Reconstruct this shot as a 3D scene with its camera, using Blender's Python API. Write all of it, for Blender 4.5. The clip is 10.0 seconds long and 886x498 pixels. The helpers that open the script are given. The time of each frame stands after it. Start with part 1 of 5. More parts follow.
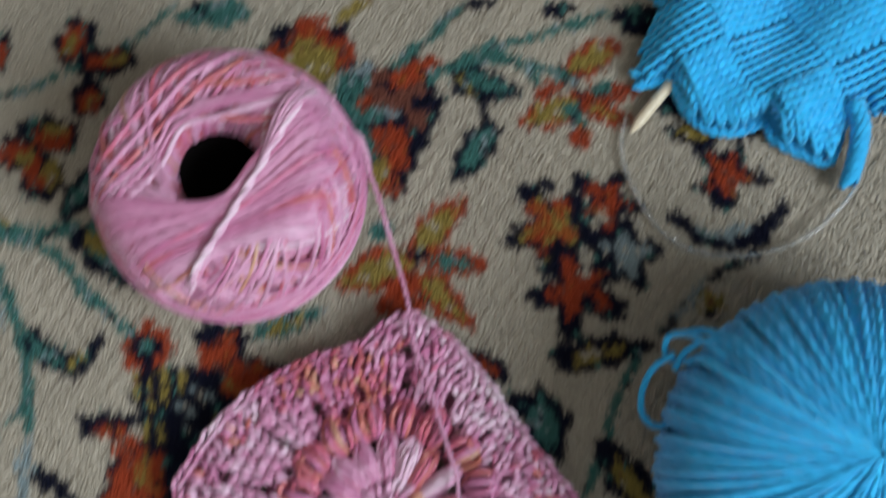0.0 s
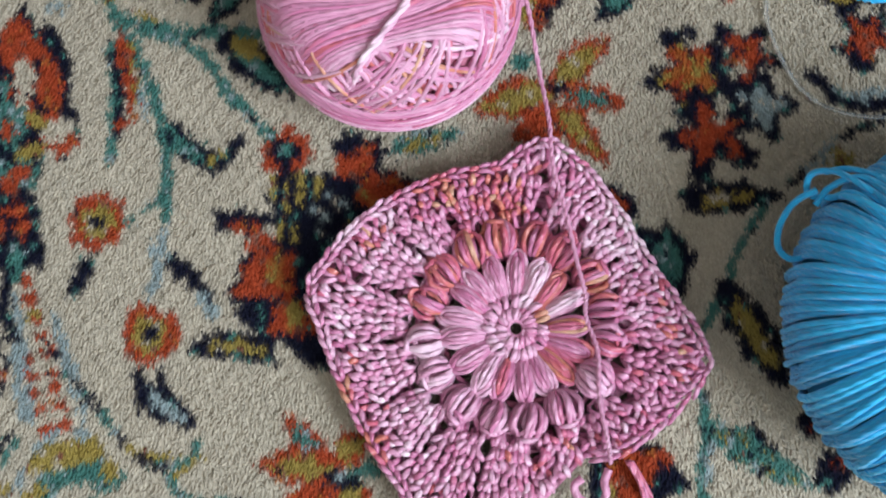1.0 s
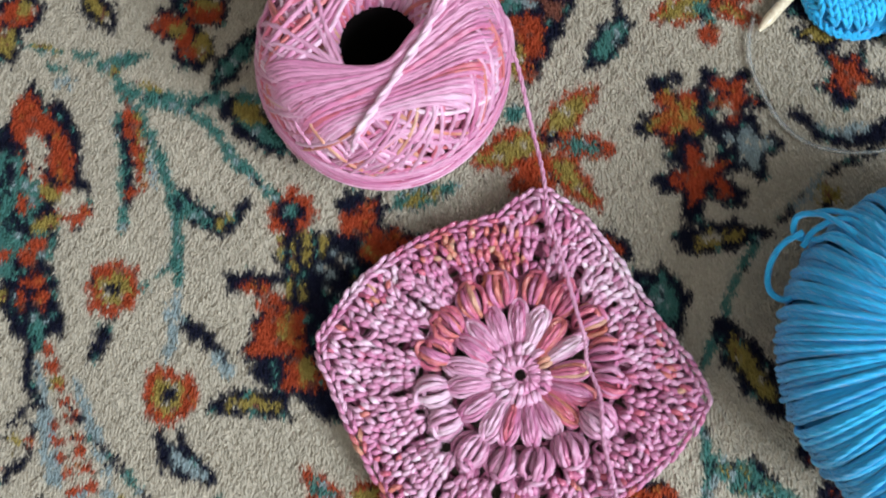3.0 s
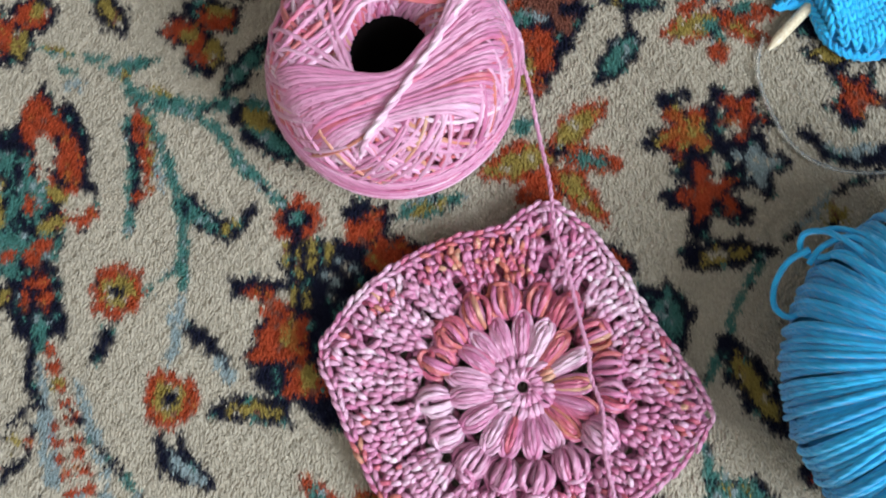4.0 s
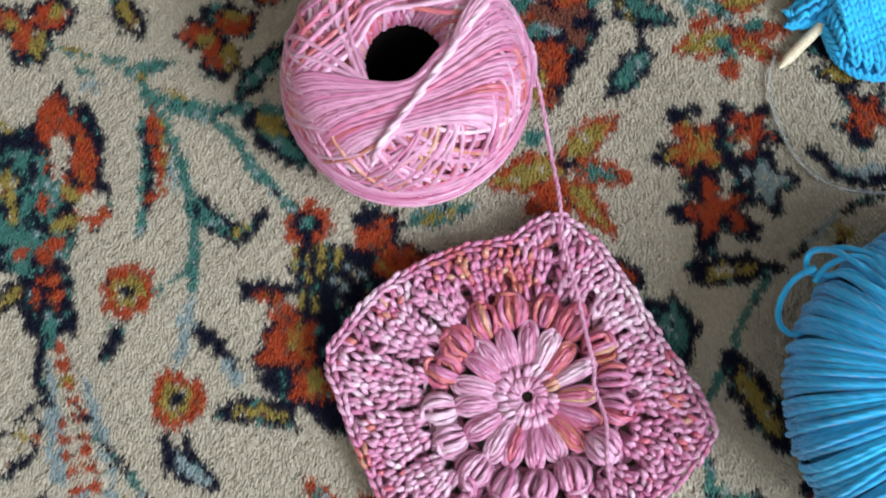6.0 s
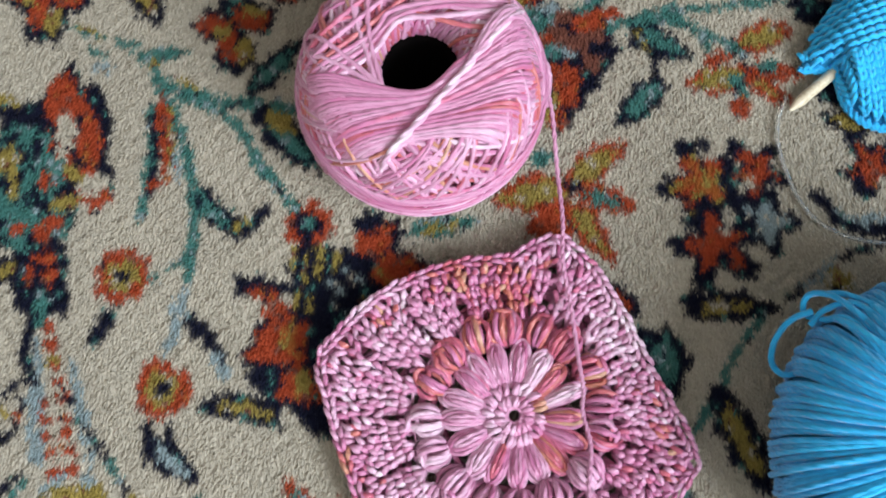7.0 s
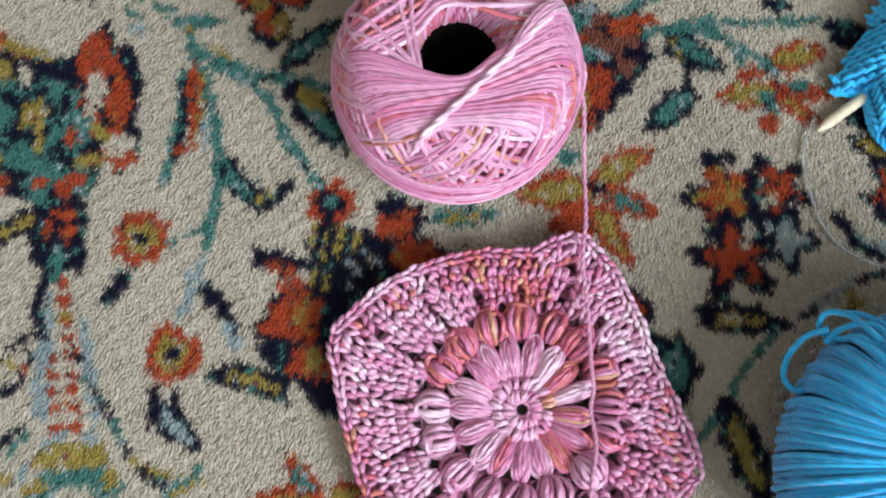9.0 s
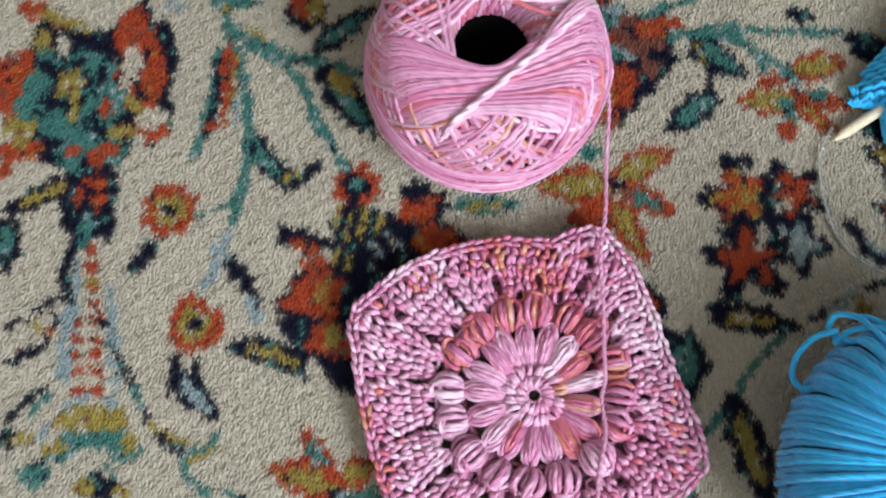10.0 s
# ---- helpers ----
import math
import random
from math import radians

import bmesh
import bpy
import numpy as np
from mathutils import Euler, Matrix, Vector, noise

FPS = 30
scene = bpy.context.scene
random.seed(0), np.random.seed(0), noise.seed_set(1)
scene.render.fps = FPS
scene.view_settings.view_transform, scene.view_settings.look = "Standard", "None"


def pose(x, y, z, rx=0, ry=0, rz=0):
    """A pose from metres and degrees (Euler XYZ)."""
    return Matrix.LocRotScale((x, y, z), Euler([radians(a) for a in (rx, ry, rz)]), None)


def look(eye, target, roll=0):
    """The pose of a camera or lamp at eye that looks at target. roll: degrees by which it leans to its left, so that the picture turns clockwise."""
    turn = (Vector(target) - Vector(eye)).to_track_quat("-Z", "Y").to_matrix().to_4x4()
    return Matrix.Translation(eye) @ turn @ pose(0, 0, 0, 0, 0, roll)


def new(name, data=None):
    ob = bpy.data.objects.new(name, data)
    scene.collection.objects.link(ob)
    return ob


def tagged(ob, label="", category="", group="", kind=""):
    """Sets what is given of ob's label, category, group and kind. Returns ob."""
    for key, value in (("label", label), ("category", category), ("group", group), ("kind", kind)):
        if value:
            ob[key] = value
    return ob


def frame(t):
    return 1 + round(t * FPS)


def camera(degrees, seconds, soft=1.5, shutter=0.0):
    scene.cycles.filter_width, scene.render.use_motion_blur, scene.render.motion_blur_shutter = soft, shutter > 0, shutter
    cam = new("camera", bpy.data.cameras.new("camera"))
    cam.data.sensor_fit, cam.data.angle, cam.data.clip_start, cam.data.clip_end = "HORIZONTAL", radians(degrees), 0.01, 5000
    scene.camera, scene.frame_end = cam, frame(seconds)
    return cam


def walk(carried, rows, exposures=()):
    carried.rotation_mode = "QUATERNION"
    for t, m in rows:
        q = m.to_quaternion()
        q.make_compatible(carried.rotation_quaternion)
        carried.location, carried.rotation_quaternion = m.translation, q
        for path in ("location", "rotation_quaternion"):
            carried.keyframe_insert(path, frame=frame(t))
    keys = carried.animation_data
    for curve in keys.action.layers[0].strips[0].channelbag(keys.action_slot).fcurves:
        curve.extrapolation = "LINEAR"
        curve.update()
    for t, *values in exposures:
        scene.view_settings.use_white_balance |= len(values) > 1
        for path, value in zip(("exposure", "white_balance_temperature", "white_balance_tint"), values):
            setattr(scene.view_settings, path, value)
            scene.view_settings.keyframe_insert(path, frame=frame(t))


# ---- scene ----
cam = camera(43.90, 10.0, soft=2.0, shutter=0.5)
PATH = [
    (0, (0.0154, 0.0136, 0.3925), (-0.0031, 0.1240, -0.0948), -9.16),
    (0.5, (-0.0150, -0.0345, 0.3909), (-0.0312, 0.0655, -0.0988), -3.91),
    (1, (-0.0300, -0.0389, 0.3923), (-0.0485, 0.0536, -0.0987), -5.38),
    (1.5, (-0.0278, -0.0431, 0.3909), (-0.0482, 0.0504, -0.0998), -6.17),
    (2, (-0.0218, -0.0328, 0.3958), (-0.0443, 0.0578, -0.0955), -8.51),
    (2.5, (-0.0262, -0.0219, 0.4100), (-0.0491, 0.0678, -0.0814), -11.08),
    (4, (-0.0274, -0.0271, 0.4086), (-0.0540, 0.0751, -0.0802), -9.92),
    (4.5, (-0.0255, -0.0360, 0.4053), (-0.0540, 0.0696, -0.0826), -9.12),
    (5, (-0.0255, -0.0290, 0.4108), (-0.0557, 0.0756, -0.0772), -10.78),
    (5.2, (-0.0288, -0.0334, 0.4147), (-0.0570, 0.0741, -0.0728), -9.16),
    (6.3, (-0.0276, -0.0251, 0.4113), (-0.0580, 0.0791, -0.0768), -9.28),
    (6.5, (-0.0255, -0.0247, 0.4117), (-0.0558, 0.0832, -0.0756), -7.50),
    (7, (-0.0353, -0.0294, 0.4117), (-0.0571, 0.0834, -0.0750), 0.03),
    (7.5, (-0.0352, -0.0305, 0.4120), (-0.0572, 0.0851, -0.0739), 0.86),
    (8, (-0.0370, -0.0384, 0.4068), (-0.0587, 0.0799, -0.0785), 1.67),
    (8.5, (-0.0399, -0.0391, 0.4075), (-0.0589, 0.0766, -0.0785), 4.15),
    (9, (-0.0458, -0.0390, 0.4103), (-0.0628, 0.0781, -0.0755), 7.48),
    (9.5, (-0.0481, -0.0476, 0.4106), (-0.0623, 0.0674, -0.0758), 11.18),
    (10, (-0.0525, -0.0507, 0.4176), (-0.0685, 0.0688, -0.0677), 11.02),
]
walk(cam, [(t, look(eye, target, roll)) for t, eye, target, roll in PATH],
     [(0.0, 0.02), (0.5, 0.36), (1.0, 0.54), (2.0, 0.58), (5.0, 0.62), (10.0, 0.66)])

# ---- light: daylight of one large window, bounced by pale walls ----
world = bpy.data.worlds.new("sky")
scene.world = world
world.use_nodes = True
sky = world.node_tree.nodes.new("ShaderNodeTexSky")
sky.sky_type, sky.sun_disc = "NISHITA", False
sky.sun_elevation, sky.sun_rotation = radians(40), radians(250)
world.node_tree.nodes["Background"].inputs[1].default_value = 0.1
world.node_tree.links.new(sky.outputs[0], world.node_tree.nodes["Background"].inputs[0])

EAST, WIN_Y0, WIN_Y1, WIN_Z0, WIN_Z1 = 1.40, -1.45, -0.25, 0.75, 2.15
lamp = bpy.data.lights.new("window_daylight", "AREA")
lamp.shape, lamp.size, lamp.size_y, lamp.energy, lamp.color = "RECTANGLE", WIN_Z1 - WIN_Z0 - 0.1, WIN_Y1 - WIN_Y0 - 0.1, 69.0, (0.818, 0.925, 1.0)
daylight = new("window_daylight", lamp)
daylight.matrix_world = pose(EAST + 0.02, (WIN_Y0 + WIN_Y1) / 2, (WIN_Z0 + WIN_Z1) / 2, 0, 90, 0)


# ---- materials ----
def nodes_of(name, rough=0.8, sheen=0.0):
    m = bpy.data.materials.new(name)
    m.use_nodes = True
    nt = m.node_tree
    b = nt.nodes["Principled BSDF"]
    b.inputs["Roughness"].default_value = rough
    b.inputs["Sheen Weight"].default_value = sheen
    return m, nt, b


def node(nt, kind, **values):
    n = nt.nodes.new(kind)
    for k, v in values.items():
        n.inputs[k.replace("_", " ")].default_value = v
    return n


def ramp(nt, source, stops):
    r = nt.nodes.new("ShaderNodeValToRGB")
    e = r.color_ramp.elements
    while len(e) < len(stops):
        e.new(0.5)
    for el, (p, c) in zip(e, stops):
        el.position, el.color = p, (*c, 1)
    nt.links.new(source, r.inputs[0])
    return r.outputs[0]


def maths(nt, op, a, b=None):
    n = nt.nodes.new("ShaderNodeMath")
    n.operation = op
    for i, v in enumerate((a, b)):
        if v is None:
            continue
        if isinstance(v, (int, float)):
            n.inputs[i].default_value = v
        else:
            nt.links.new(v, n.inputs[i])
    return n.outputs[0]


def tint(nt, colour, value, bsdf):
    """colour times value into the base colour."""
    h = nt.nodes.new("ShaderNodeHueSaturation")
    nt.links.new(colour, h.inputs["Color"])
    nt.links.new(value, h.inputs["Value"])
    nt.links.new(h.outputs[0], bsdf.inputs["Base Color"])
    return h


def yarn(name, stops, rough, sheen, drift, pitch, plies, twist, spec=0.5, streak=0.3):
    """Spun yarn. The point attribute 'yarn' holds metres along the strand, turn about it, tone."""
    m, nt, b = nodes_of(name, rough, sheen)
    b.inputs["Specular IOR Level"].default_value = spec
    at = nt.nodes.new("ShaderNodeAttribute")
    at.attribute_name = "yarn"
    xyz = nt.nodes.new("ShaderNodeSeparateXYZ")
    nt.links.new(at.outputs["Vector"], xyz.inputs[0])
    u, v, tone = xyz.outputs
    n = nt.nodes.new("ShaderNodeTexNoise")
    n.noise_dimensions = "2D"
    n.inputs["Scale"].default_value = 1.0
    n.inputs["Detail"].default_value = 2.0
    c = nt.nodes.new("ShaderNodeCombineXYZ")
    nt.links.new(maths(nt, "MULTIPLY", u, 70.0), c.inputs[0])
    nt.links.new(maths(nt, "MULTIPLY", tone, 91.0), c.inputs[1])
    nt.links.new(c.outputs[0], n.inputs["Vector"])
    shift = maths(nt, "MULTIPLY", maths(nt, "SUBTRACT", n.outputs[0], 0.5), drift)
    colour = ramp(nt, maths(nt, "ADD", tone, shift), stops)
    # plies winding round the strand
    ang = maths(nt, "ADD", maths(nt, "MULTIPLY", v, 6.28319 * plies), maths(nt, "MULTIPLY", u, 6.28319 / pitch))
    ply = maths(nt, "ADD", maths(nt, "MULTIPLY", maths(nt, "SINE", ang), 0.5), 0.5)
    fib = nt.nodes.new("ShaderNodeTexNoise")
    fib.inputs["Scale"].default_value = 1.0
    f = nt.nodes.new("ShaderNodeCombineXYZ")
    nt.links.new(maths(nt, "MULTIPLY", ang, 1.6), f.inputs[0])
    nt.links.new(maths(nt, "MULTIPLY", u, 300.0), f.inputs[1])
    nt.links.new(maths(nt, "MULTIPLY", tone, 53.0), f.inputs[2])
    nt.links.new(f.outputs[0], fib.inputs["Vector"])
    value = maths(nt, "ADD", maths(nt, "MULTIPLY", fib.outputs[0], streak), 1.0 - streak * 0.5)
    tint(nt, colour, value, b)
    bump = node(nt, "ShaderNodeBump", Strength=twist, Distance=0.0006)
    nt.links.new(maths(nt, "ADD", ply, maths(nt, "MULTIPLY", fib.outputs[0], 0.8)), bump.inputs["Height"])
    nt.links.new(bump.outputs[0], b.inputs["Normal"])
    return m


PINK = [(0.0, (0.84, 0.62, 0.73)), (0.18, (0.73, 0.42, 0.58)), (0.40, (0.63, 0.272, 0.435)), (0.6, (0.55, 0.168, 0.33)),
        (0.74, (0.57, 0.115, 0.19)), (0.88, (0.57, 0.165, 0.12)), (1.0, (0.60, 0.32, 0.22))]
BLUE = [(0.0, (0.010, 0.26, 0.51)), (0.5, (0.012, 0.345, 0.70)), (1.0, (0.028, 0.55, 1.0))]
thread_mat = yarn("pink_satin_thread", PINK, 0.34, 0.15, 0.28, 0.0065, 2, 0.4, 0.55, 0.55)
crochet_mat = yarn("pink_crochet_thread", PINK, 0.29, 0.10, 0.40, 0.0050, 2, 0.6, 0.65, 0.5)
blue_mat = yarn("blue_wool_yarn", BLUE, 0.75, 0.35, 0.6, 0.006, 3, 0.6, 0.3, 0.4)


def solid(name, colour, rough=0.8, sheen=0.0, scale=60.0, vary=0.25, bump=0.2):
    m, nt, b = nodes_of(name, rough, sheen)
    tex = nt.nodes.new("ShaderNodeTexCoord")
    a = node(nt, "ShaderNodeTexNoise", Scale=scale, Detail=6.0)
    w = node(nt, "ShaderNodeTexNoise", Scale=scale / 12, Detail=3.0)
    for t in (a, w):
        nt.links.new(tex.outputs["Object"], t.inputs["Vector"])
    c = nt.nodes.new("ShaderNodeRGB")
    c.outputs[0].default_value = (*colour, 1)
    both = maths(nt, "MULTIPLY", maths(nt, "ADD", a.outputs[0], w.outputs[0]), vary)
    tint(nt, c.outputs[0], maths(nt, "ADD", both, 1 - vary), b)
    bu = node(nt, "ShaderNodeBump", Strength=bump, Distance=0.002)
    nt.links.new(a.outputs[0], bu.inputs["Height"])
    nt.links.new(bu.outputs[0], b.inputs["Normal"])
    return m


wall_mat = solid("painted_plaster", (0.52, 0.49, 0.45), 0.9, scale=40, vary=0.08)
floor_mat = solid("worn_floor_boards", (0.26, 0.16, 0.09), 0.5, scale=20)
backing_mat = solid("rug_backing", (0.20, 0.17, 0.12), 0.95, scale=900, bump=0.5)
# near-black without gloss: the shade deep in the ball's hollow is put into this colour
core_mat = solid("hollow_shade_core", (0.004, 0.003, 0.003), 0.9, scale=200)
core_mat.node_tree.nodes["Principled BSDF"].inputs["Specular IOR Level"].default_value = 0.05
# same pink thread, darkened: shade in the gaps between strands is painted in
under_pink_mat = solid("shade_tinted_inner_thread", (0.45, 0.14, 0.22), 0.7, scale=500, bump=0.4)
# same blue yarn, darker to carry the shade below strands and stitches
under_blue_mat = solid("shade_tinted_inner_yarn", (0.008, 0.22, 0.46), 0.85, scale=500, bump=0.4)
white_mat = solid("white_gloss_paint", (0.8, 0.8, 0.78), 0.35, scale=30, vary=0.05)

bamboo_mat, nt, b = nodes_of("bamboo", 0.35)
tex = nt.nodes.new("ShaderNodeTexCoord")
mp = node(nt, "ShaderNodeMapping", Scale=(900, 900, 40))
nt.links.new(tex.outputs["Object"], mp.inputs[0])
nz = node(nt, "ShaderNodeTexNoise", Scale=1.0, Detail=4.0)
nt.links.new(mp.outputs[0], nz.inputs["Vector"])
nt.links.new(ramp(nt, nz.outputs[0], [(0.3, (0.64, 0.51, 0.34)), (0.7, (0.80, 0.70, 0.53))]), b.inputs["Base Color"])

cable_mat, nt, b = nodes_of("clear_nylon", 0.12)
b.inputs["Base Color"].default_value = (0.92, 0.93, 0.92, 1)
b.inputs["Transmission Weight"].default_value = 0.88
b.inputs["IOR"].default_value = 1.35

# wool pile: dyed tufts, each a little lighter or darker than its neighbour
pile_mat, nt, b = nodes_of("dyed_wool_pile", 0.95, 0.02)
b.inputs["Specular IOR Level"].default_value = 0.06
at = nt.nodes.new("ShaderNodeAttribute")
at.attribute_name = "dye"
geo = nt.nodes.new("ShaderNodeNewGeometry")
tex = nt.nodes.new("ShaderNodeTexCoord")
wear = node(nt, "ShaderNodeTexNoise", Scale=28.0, Detail=4.0)
nt.links.new(tex.outputs["Object"], wear.inputs["Vector"])
fuzz = node(nt, "ShaderNodeTexNoise", Scale=1.0, Detail=3.0)
comb = node(nt, "ShaderNodeMapping", Scale=(2600, 800, 800), Rotation=(0, 0, 0.12))
nt.links.new(tex.outputs["Object"], comb.inputs[0])
nt.links.new(comb.outputs[0], fuzz.inputs["Vector"])
val = maths(nt, "ADD", maths(nt, "MULTIPLY", geo.outputs["Random Per Island"], 0.18), 0.70)
val = maths(nt, "ADD", val, maths(nt, "MULTIPLY", wear.outputs[0], 0.30))
val = maths(nt, "ADD", val, maths(nt, "MULTIPLY", maths(nt, "SUBTRACT", fuzz.outputs[0], 0.5), 0.55))
tint(nt, at.outputs["Color"], val, b)
bump = node(nt, "ShaderNodeBump", Strength=0.5, Distance=0.0006)
nt.links.new(fuzz.outputs[0], bump.inputs["Height"])
nt.links.new(bump.outputs[0], b.inputs["Normal"])


# ---- mesh helpers ----
def mesh_object(name, verts, faces, material, parent=None, label="", smooth=True):
    me = bpy.data.meshes.new(name)
    me.from_pydata(verts, [], faces)
    me.materials.append(material)
    if smooth:
        me.polygons.foreach_set("use_smooth", [True] * len(me.polygons))
    ob = new(name, me)
    ob.parent = parent
    return tagged(ob, label)


def box(name, lo, hi, material, parent=None, label=""):
    bm = bmesh.new()
    bmesh.ops.create_cube(bm, size=1)
    for v in bm.verts:
        v.co = [lo[i] + (v.co[i] + 0.5) * (hi[i] - lo[i]) for i in range(3)]
    bmesh.ops.bevel(bm, geom=bm.edges[:], offset=0.002, segments=1, affect="EDGES")
    me = bpy.data.meshes.new(name)
    bm.to_mesh(me)
    me.materials.append(material)
    ob = new(name, me)
    ob.parent = parent
    return tagged(ob, label)


def spline(points, n):
    """n points on a smooth curve through the given ones."""
    p = np.array(points, float)
    p = np.vstack([2 * p[0] - p[1], p, 2 * p[-1] - p[-2]])
    t = np.linspace(0, len(p) - 3, n)
    i = np.minimum(t.astype(int), len(p) - 4)
    s = (t - i)[:, None]
    a, b, c, d = p[i], p[i + 1], p[i + 2], p[i + 3]
    return 0.5 * (2 * b + (c - a) * s + (2 * a - 5 * b + 4 * c - d) * s * s + (3 * b - a - 3 * c + d) * s ** 3)


def strands(name, paths, material, parent=None, label="", sides=6):
    """One mesh of round strands. paths: (points, radius or radii, tone)."""
    verts, faces, data, base = [], [], [], 0
    turn = np.linspace(0, 1, sides + 1)
    cs, sn = np.cos(turn * 2 * np.pi), np.sin(turn * 2 * np.pi)
    for pts, r, tone in paths:
        p = np.asarray(pts, float)
        n = len(p)
        tan = np.gradient(p, axis=0)
        tan /= np.linalg.norm(tan, axis=1)[:, None] + 1e-12
        up = np.array((0.0, 0.0, 1.0)) + 0.001
        side = np.cross(tan, up)
        side /= np.linalg.norm(side, axis=1)[:, None] + 1e-9
        for k in range(1, n):
            if side[k] @ side[k - 1] < 0:
                side[k] = -side[k]
        nor = np.cross(side, tan)
        rr = np.broadcast_to(np.asarray(r, float), (n,))[:, None, None]
        ring = p[:, None] + rr * (side[:, None] * cs[None, :, None] + nor[:, None] * sn[None, :, None])
        u = np.concatenate([[0], np.cumsum(np.linalg.norm(np.diff(p, axis=0), axis=1))])
        verts.append(ring.reshape(-1, 3))
        tones = np.broadcast_to(np.asarray(tone, float), (n,))
        data.append(np.stack([np.repeat(u + 7.3 * tones[0], sides + 1), np.tile(turn, n), np.repeat(tones, sides + 1)], 1))
        i = (np.arange(n - 1)[:, None] * (sides + 1) + np.arange(sides)[None]).ravel() + base
        faces.append(np.stack([i, i + 1, i + sides + 2, i + sides + 1], 1))
        base += n * (sides + 1)
    v, f, d = np.concatenate(verts), np.concatenate(faces), np.concatenate(data)
    me = bpy.data.meshes.new(name)
    me.vertices.add(len(v))
    me.vertices.foreach_set("co", v.ravel())
    me.loops.add(f.size)
    me.loops.foreach_set("vertex_index", f.ravel().astype(np.int32))
    me.polygons.add(len(f))
    me.polygons.foreach_set("loop_start", np.arange(0, f.size, 4, dtype=np.int32))
    me.update(calc_edges=True)
    me.polygons.foreach_set("use_smooth", [True] * len(f))
    me.attributes.new("yarn", "FLOAT_VECTOR", "POINT").data.foreach_set("vector", d.ravel())
    me.materials.append(material)
    ob = new(name, me)
    ob.parent = parent
    return tagged(ob, label)


def lathe(name, profile, centre, material, parent=None, label="", turns=64):
    """A solid of revolution about the upright through centre; profile: closed loop of (radius, z)."""
    n = len(profile)
    verts, faces = [], []
    for k in range(turns):
        a = 2 * math.pi * k / turns
        verts += [(centre[0] + r * math.cos(a), centre[1] + r * math.sin(a), z) for r, z in profile]
    for k in range(turns):
        for i in range(n):
            a, b = k * n + i, k * n + (i + 1) % n
            c, d = (k + 1) % turns * n + (i + 1) % n, (k + 1) % turns * n + i
            faces.append((a, b, c, d))
    return mesh_object(name, verts, faces, material, parent, label)


rng = np.random.default_rng(7)

# ---- the room round the rug ----
FLOOR = -0.012
SOUTH, NORTH, E1 = -1.95, 2.0, EAST + 0.2
tagged(box("floor", (-1.9, SOUTH, FLOOR - 0.1), (EAST, NORTH, FLOOR), floor_mat), "brown wooden floor under the rug", "floor", kind="structure")
tagged(box("ceiling", (-2.0, SOUTH - 0.1, 2.4), (E1, NORTH + 0.1, 2.5), wall_mat), "plain white ceiling", "ceiling", kind="structure")
tagged(box("wall_west", (-2.0, SOUTH, FLOOR), (-1.9, NORTH, 2.4), wall_mat), "plain pale painted wall", "wall", kind="structure")
tagged(box("wall_north", (-2.0, NORTH, FLOOR), (E1, NORTH + 0.1, 2.4), wall_mat), "plain pale painted wall", "wall", kind="structure")
tagged(box("wall_south", (-2.0, SOUTH - 0.1, FLOOR), (E1, SOUTH, 2.4), wall_mat), "plain pale painted wall", "wall", kind="structure")
wall_east = tagged(new("wall_east"), "pale painted wall with a window opening", "wall", kind="structure")
box("sill_wall", (EAST, SOUTH, FLOOR), (E1, NORTH, WIN_Z0), wall_mat, wall_east)
box("lintel", (EAST, SOUTH, WIN_Z1), (E1, NORTH, 2.4), wall_mat, wall_east)
box("pier", (EAST, SOUTH, WIN_Z0), (E1, WIN_Y0, WIN_Z1), wall_mat, wall_east)
box("pier", (EAST, WIN_Y1, WIN_Z0), (E1, NORTH, WIN_Z1), wall_mat, wall_east)

# ---- the rug's design, knot by knot ----
DYES = {"ivory": (0.465, 0.408, 0.328), "navy": (0.0075, 0.0085, 0.021), "red": (0.34, 0.052, 0.020), "olive": (0.29, 0.215, 0.055),
        "teal": (0.055, 0.165, 0.145), "grey": (0.25, 0.31, 0.325), "orange": (0.36, 0.110, 0.028), "rose": (0.17, 0.060, 0.042)}
NAMES = list(DYES)
KNOT = 0.00104
X0, X1, Y0, Y1 = -0.300, 0.215, -0.130, 0.250
gx, gy = np.meshgrid(np.arange(X0, X1, KNOT), np.arange(Y0, Y1, KNOT * 1.08), indexing="ij")
gx, gy = gx.ravel(), gy.ravel()
# each knot is a few tufts of one wool, taller than wide, and sits a little off its place
KX, KY = 0.00150, 0.00205
cx, cy = ((gx - X0) / KX).astype(int), ((gy - Y0) / KY).astype(int)
cy = ((gy - Y0) / KY + 0.5 * (cx % 2)).astype(int)
knot = cx * (cy.max() + 1) + cy
odd = rng.normal(0, 1, (knot.max() + 1, 2))
sx = X0 + (cx + 0.5) * KX + odd[knot, 0] * 0.00042 + rng.normal(0, 0.00022, gx.size)
sy = Y0 + (cy + 0.5 - 0.5 * (cx % 2)) * KY + odd[knot, 1] * 0.00062 + rng.normal(0, 0.00035, gx.size)
dye = np.zeros(gx.size, int)


def near(x, y, reach):
    return np.nonzero((np.abs(sx - x) < reach) & (np.abs(sy - y) < reach))[0]


